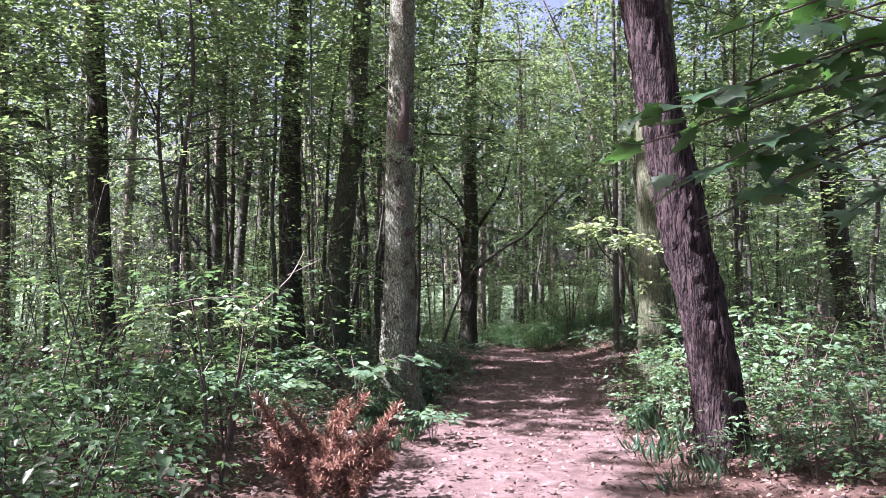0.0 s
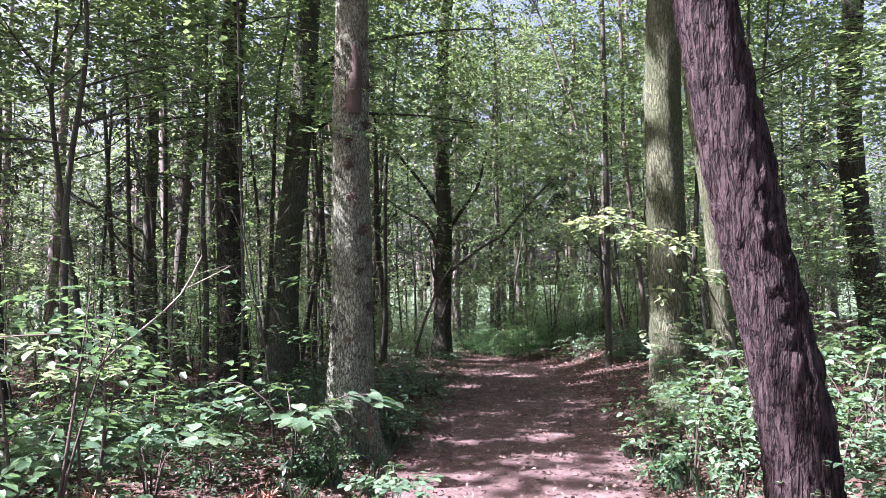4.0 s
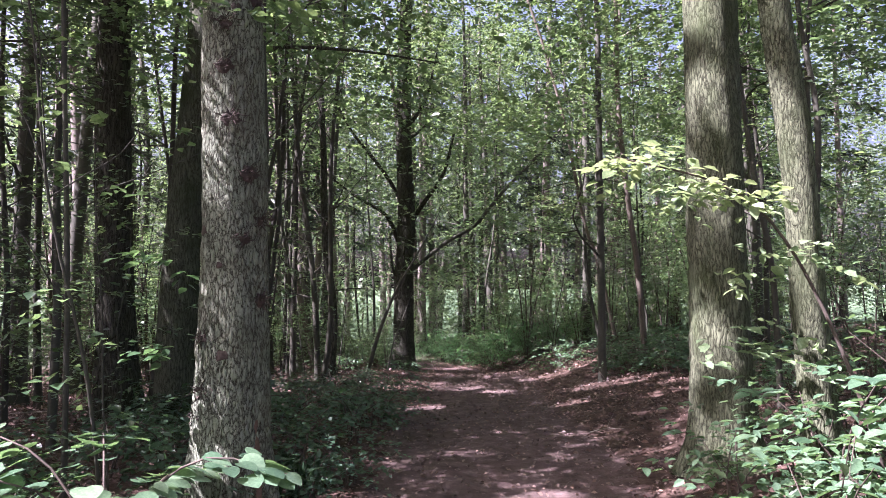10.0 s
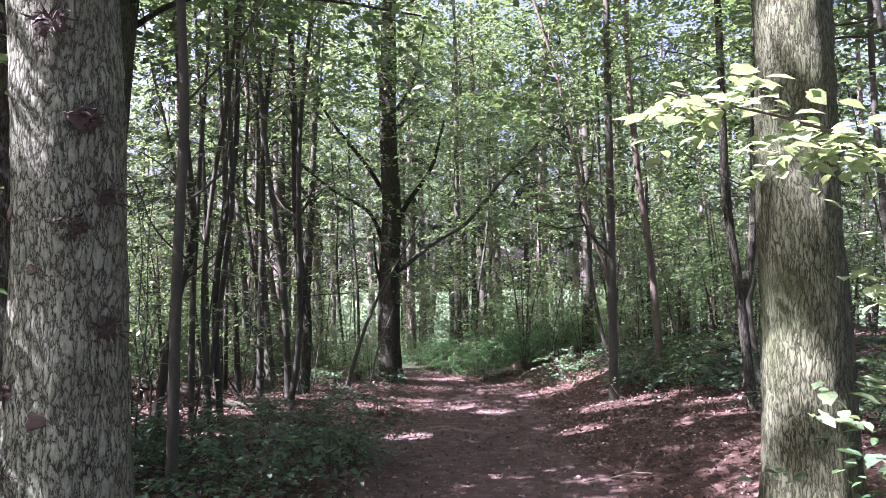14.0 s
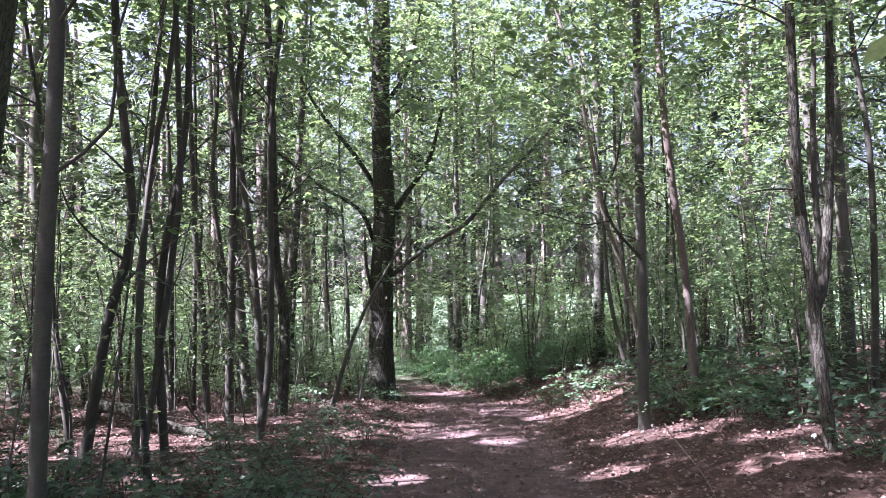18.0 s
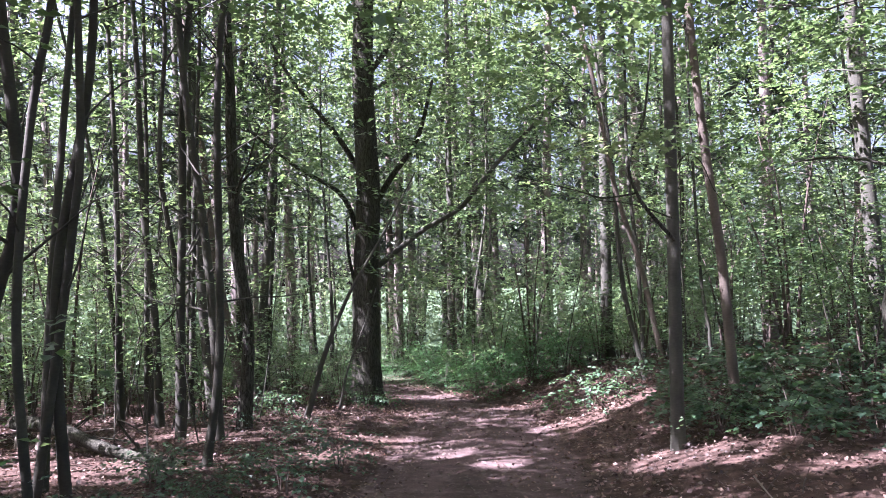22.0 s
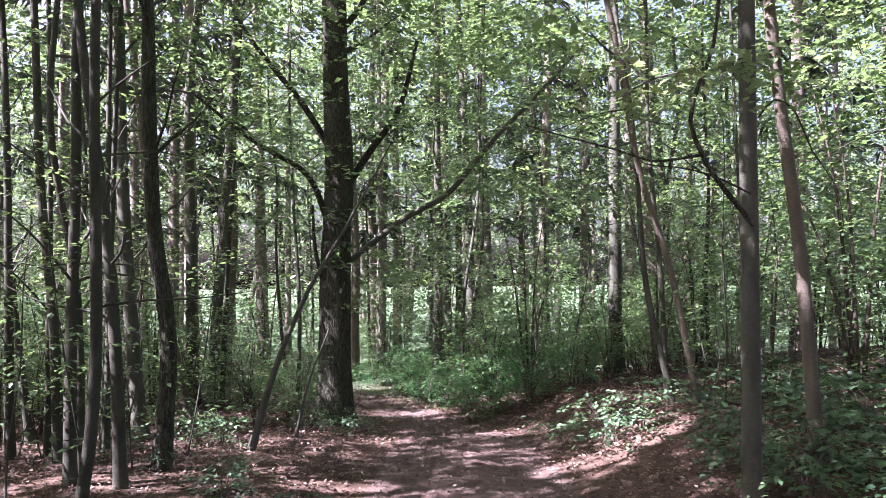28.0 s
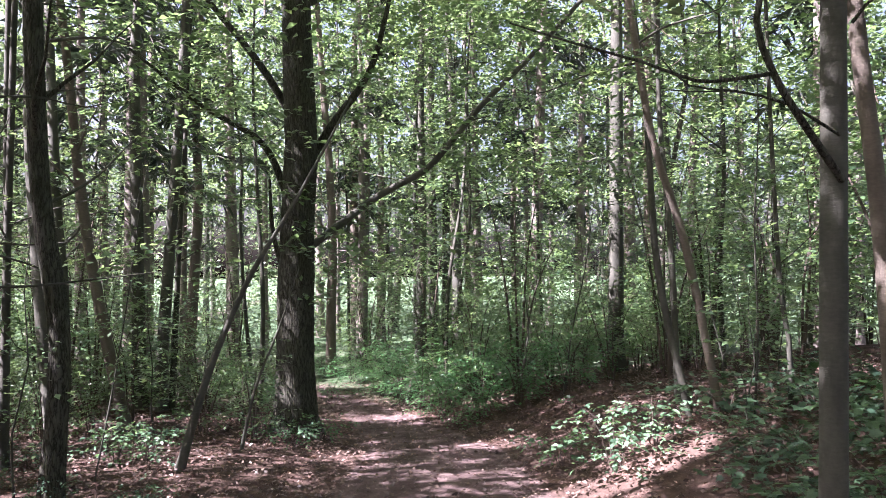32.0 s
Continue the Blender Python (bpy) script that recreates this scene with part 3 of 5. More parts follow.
def tree(kind, r0, pts):
    """A tree whose stem runs through pts, from its foot upwards, and on to its full height."""
    global count
    count += 1
    r = np.random.default_rng(500 + count)
    mat, height, sides, step, plates, label, cat = KINDS[kind]
    if kind in ("young", "slant"):
        r0 = r0 * 0.84
    P = [np.array(p) for p in pts]
    foot = P[0].copy()
    if height:
        d = unit(P[-1] - P[-2])
        d = unit(d * (0.6, 0.6, 1))
        while P[-1][2] < foot[2] + height:
            d = unit(d + 0.05 * r.standard_normal(3) + (0, 0, 0.1))
            P.append(P[-1] + d * 2.0)
    line = curve_points(P, step) - foot
    run = np.linspace(0, 1, len(line))
    radii = r0 * (1 - 0.72 * run) if height else r0 * (1 - 0.8 * run)
    swell, reach = {"oak_dead": (0.075, 0.9), "oak": (0.05, 0.6), "oak_c": (0.02, 0.5), "dark": (0.03, 0.7), "mossy": (0.03, 0.7), "big": (0.05, 0.6)}.get(kind, (0, 1))
    radii = radii + swell * np.exp(-line[:, 2] / reach)
    ob = thing("oak" if "oak" in kind else ("pine" if kind == "pine" else ("sapling" if kind == "slant" else "tree")), *foot, label, cat)
    part("trunk", tube("trunk", line, radii, sides, mat, 0.10 if plates else 0.05, 0.12 if kind == "pine" else (0.5 if r0 > 0.1 else 0.25), plates, count * 3.7), ob)

    def at_height(z):
        i = int(np.argmin(np.abs(line[:, 2] - z)))
        return line[i], radii[i]
    if kind == "slant":
        return ob, at_height
    # side limbs
    n, lo, hi, ln = {"pine": (3, 6, 10, 2.0), "oak_dead": (4, 5.5, 9, 2.2), "oak": (5, 4.8, 10, 2.6), "oak_c": (4, 5, 9, 2.0), "dark": (5, 4.5, 10, 2.4), "mossy": (5, 4.5, 10, 2.4), "big": (5, 4.6, 11, 2.6),
                     "grey": (8, 2.2, 9, 1.8), "pole": (3, 4.5, 9, 1.5), "tan": (5, 2.6, 8, 1.5), "pale": (5, 3, 9, 1.6), "fork": (6, 2.2, 6, 1.5), "crook": (6, 1.9, 6, 1.5), "young": (8, 1.4, 6.5, 1.5)}[kind]
    for _ in range(n):
        p, rr = at_height(r.uniform(lo, hi))
        part("branch", stem("branch", limb_points(r, p, r.uniform(0, 6.28), ln * r.uniform(0.6, 1.2), r.uniform(0.2, 1.3)), rr * (0.3 if r0 > 0.15 else 0.3), rr * 0.05, mat, 6, 0.25), ob)
    top = line[-1]
    slim = kind in ("young", "fork", "crook", "tan")
    open_stand = foot[0] < 0.5 and foot[1] > 13.5
    (CANOPY_SMALL if slim or open_stand else CANOPY)[count % 4].on(ob, "crown", pose(*(top - (0, 0, 1.2)), 0, 0, r.uniform(0, 360)) @ Matrix.Diagonal((1, 1, r.uniform(0.8, 1.1), 1)))
    if kind in ("young", "grey", "tan", "fork", "crook", "pale", "big", "dark") and not (open_stand and (count % 2 or (foot[0] > -2.2 and 14 < foot[1] < 21.5))):
        for _ in range(1):
            z = r.uniform(2.4, 3.8) if kind != "dark" else 4.5
            p, _ = at_height(z + 1.5)
            SIDE[int(r.integers(5))].on(ob, "side_foliage", pose(p[0], p[1], z, 0, 0, r.uniform(0, 360)) @ Matrix.Scale(r.uniform(0.8, 1.15) * (1.5 if kind == "big" else 1.0), 4))
    return ob, at_height


tree("pine", 0.211, [(2.41, 6.25, 0.09), (2.26, 6.22, 1.15), (2.08, 6.19, 1.93), (1.92, 6.15, 2.74), (1.78, 6.12, 3.49)])
OLD_OAK, OLD_OAK_AT = tree("oak_dead", 0.195, [(-0.58, 9.08, 0.03), (-0.56, 9.04, 0.88), (-0.54, 8.99, 1.83), (-0.54, 8.94, 2.71), (-0.53, 8.90, 3.45)])
tree("oak", 0.234, [(3.00, 10.20, 0.07), (2.95, 10.16, 1.40), (2.92, 10.10, 2.77), (2.92, 10.02, 4.48)])
tree("oak_c", 0.123, [(3.33, 9.45, 0.15), (3.24, 9.41, 1.42), (3.15, 9.36, 2.50), (2.97, 9.31, 3.79)])
tree("dark", 0.232, [(-2.80, 13.58, -0.01), (-2.83, 13.50, 1.68), (-2.84, 13.40, 3.44), (-2.80, 13.32, 4.91)])
DARK, DARK_AT = tree("mossy", 0.209, [(-1.87, 12.63, 0.02), (-1.82, 12.54, 1.66), (-1.65, 12.44, 3.24), (-1.51, 12.36, 4.57)])
tree("dark", 0.175, [(-5.20, 11.30, 0.06), (-5.31, 11.23, 2.12), (-5.36, 11.14, 4.22), (-5.39, 11.06, 5.97)])
tree("dark", 0.231, [(8.00, 14.20, 0.55), (7.71, 14.11, 2.26), (7.53, 14.03, 4.17)])
POLE, POLE_AT = tree("pole", 0.067, [(3.91, 16.45, -0.07), (3.90, 16.35, 2.10), (3.88, 16.25, 4.08), (3.87, 16.17, 5.74)])
tree("tan", 0.059, [(4.97, 17.30, 0.07), (4.83, 17.24, 1.84), (4.66, 17.19, 3.14), (4.51, 17.12, 4.80)])
tree("grey", 0.145, [(6.30, 25.80, -0.17), (6.30, 25.66, 2.49), (6.29, 25.44, 6.78)])
BIG, BIG_AT = tree("big", 0.272, [(0.82, 23.70, -0.74), (0.85, 23.58, 1.72), (0.92, 23.47, 3.52), (0.86, 23.38, 5.43), (0.89, 23.30, 6.80)])
FORK, FORK_AT = tree("fork", 0.055, [(4.69, 14.02, 0.15), (4.55, 13.96, 1.52), (4.42, 13.92, 2.54), (4.37, 13.85, 3.92)])
CROOK, CROOK_AT = tree("crook", 0.092, [(-0.75, 19.41, -0.26), (-0.68, 19.34, 1.09), (-0.82, 19.31, 2.24), (-0.86, 19.24, 3.67), (-0.86, 19.21, 4.30)])
tree("tan", 0.047, [(5.53, 20.60, 0.09), (5.21, 20.57, 1.67), (5.00, 20.56, 2.40), (4.79, 20.55, 3.08)])
tree("slant", 0.055, [(-0.05, 20.60, -0.37), (0.24, 20.56, 0.62), (0.63, 20.52, 1.54), (1.08, 20.48, 2.30), (1.64, 20.44, 3.33)])
tree("slant", 0.026, [(0.38, 21.61, -0.46), (0.55, 21.56, 0.30), (0.82, 21.50, 0.98), (1.05, 21.44, 1.65)])
tree("pale", 0.128, [(1.08, 31.28, -0.86), (1.09, 31.21, 0.77), (1.13, 31.13, 2.27)])
tree("grey", 0.130, [(3.90, 34.00, -0.81), (3.90, 33.83, 2.68), (3.86, 33.67, 6.33)])
tree("grey", 0.144, [(4.83, 38.00, -0.89), (4.79, 37.81, 2.87), (4.81, 37.68, 5.74)])
tree("grey", 0.113, [(3.60, 36.00, -0.85), (3.57, 35.83, 2.78), (3.55, 35.73, 4.86)])
tree("young", 0.066, [(-2.08, 15.20, -0.10), (-1.82, 15.10, 1.40), (-1.59, 15.04, 2.30), (-1.71, 14.96, 3.92)])
tree("young", 0.039, [(-1.27, 14.56, -0.07), (-1.35, 14.50, 1.42), (-1.22, 14.41, 2.80), (-1.05, 14.35, 3.71)])
tree("grey", 0.136, [(-5.57, 22.04, -0.41), (-5.49, 21.89, 2.40), (-5.50, 21.77, 4.82)])
tree("grey", 0.123, [(-6.26, 25.03, -0.56), (-6.15, 24.86, 2.57), (-6.04, 24.74, 4.78)])
tree("young", 0.063, [(-2.64, 20.38, -0.30), (-2.64, 20.27, 1.75), (-2.65, 20.18, 3.55)])
tree("young", 0.051, [(-2.37, 20.69, -0.32), (-2.34, 20.60, 1.56), (-2.31, 20.50, 3.32)])
tree("young", 0.053, [(-1.90, 21.17, -0.35), (-1.85, 21.07, 1.55), (-1.82, 20.97, 3.48)])
tree("young", 0.056, [(-0.73, 17.07, -0.20), (-0.57, 17.00, 1.04), (-0.54, 16.86, 3.67)])
tree("young", 0.074, [(-0.93, 18.71, -0.24), (-0.97, 18.65, 1.08), (-1.07, 18.60, 2.36), (-1.28, 18.53, 4.13)])
tree("young", 0.045, [(-1.53, 15.12, -0.10), (-1.35, 15.05, 0.96), (-1.18, 14.98, 2.15), (-1.12, 14.94, 2.84)])
tree("young", 0.051, [(-0.87, 11.50, 0.05), (-0.81, 11.42, 1.64), (-0.74, 11.35, 2.90), (-0.76, 11.32, 3.58)])
tree("grey", 0.098, [(-1.66, 21.86, -0.40), (-1.77, 21.80, 0.97), (-1.88, 21.71, 2.92)])
tree("young", 0.071, [(-1.42, 18.84, -0.24), (-1.41, 18.79, 0.94), (-1.35, 18.70, 2.72), (-1.31, 18.62, 4.29)])
tree("young", 0.074, [(-2.03, 20.14, -0.28), (-2.08, 20.07, 1.31), (-2.21, 20.02, 2.74), (-2.27, 19.93, 4.77)])
tree("young", 0.051, [(-1.79, 20.90, -0.33), (-1.73, 20.80, 1.68), (-1.65, 20.70, 3.71)])
tree("grey", 0.116, [(-1.87, 25.80, -0.59), (-1.89, 25.67, 2.32), (-1.90, 25.53, 5.38)])
tree("grey", 0.093, [(-2.70, 24.94, -0.56), (-2.75, 24.85, 1.70), (-2.81, 24.83, 2.29)])
tree("grey", 0.103, [(-1.49, 25.45, -0.58), (-1.23, 25.27, 2.72), (-1.03, 25.13, 5.29)])
tree("young", 0.063, [(-1.33, 25.66, -0.59), (-1.17, 25.50, 2.42), (-1.09, 25.44, 3.57)])
tree("young", 0.059, [(-3.04, 21.79, -0.40), (-3.23, 21.73, 1.41), (-3.37, 21.68, 2.73)])
tree("tan", 0.085, [(-1.46, 23.67, -0.51), (-1.78, 23.66, 1.03), (-2.06, 23.64, 2.73), (-2.24, 23.60, 4.59)])
tree("young", 0.060, [(-5.09, 15.11, -0.10), (-5.30, 15.00, 2.34), (-5.38, 14.92, 4.18)])
tree("grey", 0.133, [(-4.96, 17.57, -0.21), (-4.92, 17.47, 1.92), (-4.72, 17.36, 4.14)])
tree("young", 0.042, [(-5.55, 15.19, -0.10), (-5.52, 15.11, 1.70), (-5.44, 15.05, 2.81)])
tree("young", 0.024, [(-1.74, 9.60, 0.08), (-1.71, 9.53, 1.63), (-1.72, 9.45, 3.16)])
tree("young", 0.044, [(-3.96, 13.31, -0.00), (-3.91, 13.22, 1.69), (-3.96, 13.14, 3.31)])
tree("young", 0.064, [(-4.33, 14.95, -0.09), (-4.34, 14.86, 1.71), (-4.29, 14.77, 3.31)])
tree("grey", 0.132, [(-4.88, 15.50, -0.12), (-4.82, 15.43, 2.31), (-4.74, 15.36, 4.00)])
tree("young", 0.066, [(-7.07, 13.00, 0.01), (-7.04, 12.92, 3.62), (-7.13, 12.85, 5.13)])
tree("grey", 0.078, [(-7.51, 12.50, 0.02), (-7.53, 12.42, 3.54), (-7.58, 12.36, 5.00)])
tree("grey", 0.112, [(7.97, 19.00, 0.42), (7.85, 18.89, 2.32), (7.63, 18.77, 4.56), (7.60, 18.68, 6.06)])
tree("grey", 0.106, [(10.86, 27.00, -0.05), (10.93, 26.74, 4.63), (11.12, 26.51, 8.85)])
tree("young", 0.039, [(4.36, 11.80, 0.21), (4.28, 11.74, 1.67), (4.12, 11.71, 2.54)])
tree("young", 0.049, [(5.67, 15.61, 0.17), (5.49, 15.55, 1.33), (5.63, 15.51, 1.85), (5.55, 15.44, 3.03)])
tree("grey", 0.087, [(6.94, 17.00, 0.29), (6.85, 16.91, 2.98), (6.72, 16.82, 5.19)])
tree("young", 0.086, [(7.89, 27.00, -0.14), (7.81, 26.88, 2.82), (8.17, 26.72, 5.28), (8.06, 26.65, 7.01)])
tree("grey", 0.116, [(8.31, 28.00, -0.29), (8.29, 27.83, 3.06), (7.99, 27.69, 6.26)])
tree("slant", 0.036, [(4.25, 24.64, -0.36), (4.41, 24.58, 0.60), (4.36, 24.55, 1.21)])
tree("young", 0.032, [(6.05, 20.13, 0.15), (6.03, 20.11, 0.89), (5.94, 20.10, 1.46)])
tree("grey", 0.126, [(3.14, 30.00, -0.73), (3.21, 29.84, 2.91), (3.18, 29.73, 5.23)])

# ---- understory trees with wide, layered foliage ----


def understory(x, y, z0, wide, height, seed):
    r = np.random.default_rng(seed)
    ob = thing("tree", x, y, float(ground_z(x, y)), "slender understory tree with wide layers of green leaves", "tree", "understory trees")
    lean = r.uniform(-0.12, 0.12, 2)
    pts = [np.array([lean[0] * z, lean[1] * z, z]) + 0.06 * r.standard_normal(3) * (z > 0) for z in np.linspace(-0.05, height, 6)]
    part("trunk", stem("trunk", pts, 0.045, 0.012, BARK_YOUNG, 9), ob)
    line = curve_points(pts, 0.2)
    for k in range(6):
        p = line[int(len(line) * r.uniform(0.45, 0.95))]
        part("branch", stem("branch", limb_points(r, p, r.uniform(0, 6.28), wide * r.uniform(0.6, 1.0), 0.25), 0.016, 0.004, BARK_YOUNG, 5, 0.3), ob)
    for k in range(2):
        SIDE[(seed + k) % 5].on(ob, "foliage", pose(lean[0] * z0, lean[1] * z0, z0, 0, 0, r.uniform(0, 360)) @ Matrix.Diagonal((wide / 1.6, wide / 1.6, (height - z0) / 4.5, 1)))


for i, (x, y, z0, wide, height) in enumerate((
        (-3.9, 10.8, 3.3, 2.3, 6.4), (-6.2, 8.6, 2.6, 2.2, 5.8), (-6.8, 11.0, 2.4, 2.4, 6.5), (-7.8, 12.4, 2.4, 2.6, 7.0), (-2.7, 11.6, 3.9, 2.0, 6.8), (-4.2, 13.2, 3.4, 2.2, 7.0), 
        (-8.5, 17.5, 2.4, 2.6, 8.0), (5.3, 12.6, 3.2, 2.2, 6.8), (6.2, 10.2, 2.0, 2.2, 6.0), (4.9, 7.6, 1.6, 1.7, 4.6), (6.4, 15.8, 2.8, 2.2, 7.2), (8.2, 18.0, 2.2, 2.6, 7.5), (7.4, 24.0, 2.0, 2.4, 7.5),
        (9.6, 21.5, 2.0, 2.6, 8.0), (3.9, 28.5, 2.2, 2.4, 8.0), (-0.4, 28.6, 3.0, 2.2, 8.0), (-4.2, 29.0, 2.4, 2.5, 8.0),
        (-3.5, 9.6, 3.6, 1.8, 6.8), (-2.4, 13.4, 4.2, 2.2, 7.6), (-1.3, 15.2, 4.4, 2.2, 8.2), (-2.9, 17.0, 4.6, 2.3, 8.6), (-1.5, 19.3, 4.8, 2.3, 8.8), (-2.8, 22.4, 4.2, 2.6, 9.0), (-5.6, 23.5, 3.6, 2.6, 9.0), (5.2, 20.6, 4.2, 2.2, 8.6),
        (-1.9, 16.2, 4.4, 2.6, 8.6), (5.8, 22.2, 4.6, 3.0, 9.6), (0.0, 26.4, 4.0, 2.6, 9.8), (3.4, 27.2, 4.6, 2.6, 10.2), (4.9, 11.8, 4.4, 2.0, 7.6), (6.0, 29.4, 4.0, 2.8, 11.0), (1.5, 34.2, 4.0, 3.0, 12.0), (4.2, 34.6, 4.0, 3.0, 12.0),
        (-2.4, 32.0, 4.0, 3.0, 12.0), (2.6, 38.0, 5.0, 3.2, 13.5), (-0.4, 37.4, 5.0, 3.2, 13.5))):
    understory(x, y, z0, wide, height, 700 + i)

# ---- the rest of the wood: trees farther off, and all round ----


def wood_tree(seed, height, r0, mat, label):
    r = np.random.default_rng(seed)
    ob = thing("tree", 0, 0, 0, label, "tree", "trees of the wood around")
    P = [np.array([0, 0, -0.1])]
    d = np.array([0.03 * r.standard_normal(), 0.03 * r.standard_normal(), 1])
    while P[-1][2] < height:
        d = unit(d + 0.05 * r.standard_normal(3) * (1, 1, 0) + (0, 0, 0.12))
        P.append(P[-1] + d * 2.2)
    line = curve_points(P, 0.6)
    part("trunk", tube("trunk", line, np.linspace(r0, r0 * 0.25, len(line)), 10, mat, 0.05, 0.3), ob)
    for _ in range(3):
        p = line[int(r.integers(len(line) // 3, len(line) - 2))]
        part("branch", stem("branch", limb_points(r, p, r.uniform(0, 6.28), 2.2, 0.5), r0 * 0.3, r0 * 0.06, mat, 5, 0.6), ob)
    CANOPY_SMALL[seed % 4].on(ob, "crown", pose(*(line[-1] - (0, 0, 1.0)), 0, 0, seed * 71) @ Matrix.Scale(1.45, 4))
    SIDE_FAR[seed % 5].on(ob, "side_foliage", pose(*line[len(line) // 3], 0, 0, seed * 37) @ Matrix.Scale(1.35, 4))
    return ob


PROTOS = [wood_tree(1, 12, 0.14, BARK_GREY, "distant straight tree with grey-brown bark"),
          wood_tree(2, 14, 0.18, BARK_DARK, "distant tall tree with dark bark"),
          wood_tree(3, 10, 0.09, BARK_YOUNG, "distant slim tree with brown-grey bark"),
          wood_tree(4, 13, 0.15, BARK_TAN, "distant tree with pale brown bark")]
taken = []


def clear_of(x, y, gap):
    return all((x - a) ** 2 + (y - b) ** 2 > gap * gap for a, b in taken)


spots = []
for _ in range(6000):
    x, y = rng.uniform(-34, 34), rng.uniform(-12, 66)
    if len(spots) >= 150:
        break
    if -9.0 < x < 10.5 and -3 < y < 29 and not (x < -6.3 and y < 3.5):
        continue
    # unseen trees on the left stay in, to shade the path
    if y < 0.9 * abs(x) - 10 and not -16 < x < 0:
        continue
    if abs(x - path_x(y)) < 2.2 and y < 45 or (abs(x - 0.3) < 2 and y < 0):
        continue
    if -15.5 < x < -8 and 9 < y < 22:
        continue
    if clear_of(x, y, 2.7):
        taken.append((x, y))
        spots.append((x, y))
for i, (x, y) in enumerate(spots):
    ob = PROTOS[i % 4] if i < 4 else copy_thing(PROTOS[i % 4], Matrix())
    ob.matrix_basis = pose(x, y, float(ground_z(x, y)), 0, 0, rng.uniform(0, 360)) @ Matrix.Scale(rng.uniform(0.85, 1.2), 4)

# ---- a stand of conifers behind, with bare dead lower branches ----


def conifer(seed, height, r0):
    r = np.random.default_rng(seed)
    ob = thing("conifer", 0, 0, 0, "tall conifer with a pale grey trunk and dead lower branches", "conifer", "conifers behind the broadleaved trees")
    lean = 0.015 * r.standard_normal(2)
    line = np.array([(lean[0] * z, lean[1] * z, z) for z in np.linspace(-0.1, height, 22)])
    part("trunk", tube("trunk", line, np.linspace(r0, r0 * 0.2, len(line)), 10, BARK_CONIFER, 0.06, 0.25), ob)
    pos, axs = [], []
    for k in range(24):
        z = 2.2 + (height - 2.6) * (k + r.random()) / 24
        h, L = r.uniform(0, 6.28), r.uniform(0.7, 1.0) * (1.9 - 0.9 * z / height)
        c, s = math.cos(h), math.sin(h)
        pts = [(0, 0, z), (c * L * 0.5, s * L * 0.5, z + 0.02), (c * L, s * L, z - 0.28 * L)]
        part("branch", stem("branch", pts, 0.016, 0.004, DEADWOOD if z < 5 else BARK_CONIFER, 4, 0.4), ob)
        if z > 4.2:
            bough = curve_points(pts, 0.05)
            n = 42
            i = r.integers(len(bough) // 5, len(bough), n)
            side = np.where(r.random(n) < 0.5, 1, -1)[:, None] * np.array([-s, c, 0])
            pos.append(bough[i])
            axs.append(unit(side + 0.5 * np.array([c, s, -0.7]) + 0.35 * r.standard_normal((n, 3)) - (0, 0, 0.35)))
    pos, axs = np.vstack(pos), np.vstack(axs)
    part("needles", leaf_cloud("needles", pos, axs, np.array([0, 0, 1.0]) + 0.5 * r.standard_normal(pos.shape), r.uniform(0.3, 0.6, len(pos)), NEEDLE, FOLD, 0.13), ob)
    return ob


BARK_CONIFER = smooth_bark("conifer_bark", (0.10, 0.085, 0.075), (0.20, 0.175, 0.155), (0.13, 0.12, 0.095))
CONIFERS = [conifer(1, 15, 0.15), conifer(2, 13, 0.11), conifer(3, 16, 0.18)]
rows_ = []
for _ in range(3000):
    x, y = rng.uniform(-17, 17), rng.uniform(27.5, 47)
    if len(rows_) >= 44:
        break
    if abs(x - path_x(y)) > 1.6 and all((x - a) ** 2 + (y - b) ** 2 > 3.0 for a, b in rows_):
        rows_.append((x, y))
rows_ += [(-9.2, 20.6), (-10.6, 17.4), (-7.4, 25.2), (-11.8, 23.2), (-8.8, 14.2), (-4.6, 26.6), (-12.4, 12.0), (10.2, 25.6), (11.8, 22.0), (-2.2, 27.2), (-3.4, 30.4), (-5.6, 29.6), (-1.6, 33.6), (-4.8, 33.0), (-9.6, 27.4), (-6.8, 22.8), (1.9, 34.0)]
for i, (x, y) in enumerate(rows_):
    ob = CONIFERS[i % 3] if i < 3 else copy_thing(CONIFERS[i % 3], Matrix())
    ob.matrix_basis = pose(x, y, float(ground_z(x, y)), 0, 0, rng.uniform(0, 360)) @ Matrix.Scale(rng.uniform(0.85, 1.15), 4)

# ---- undergrowth ----


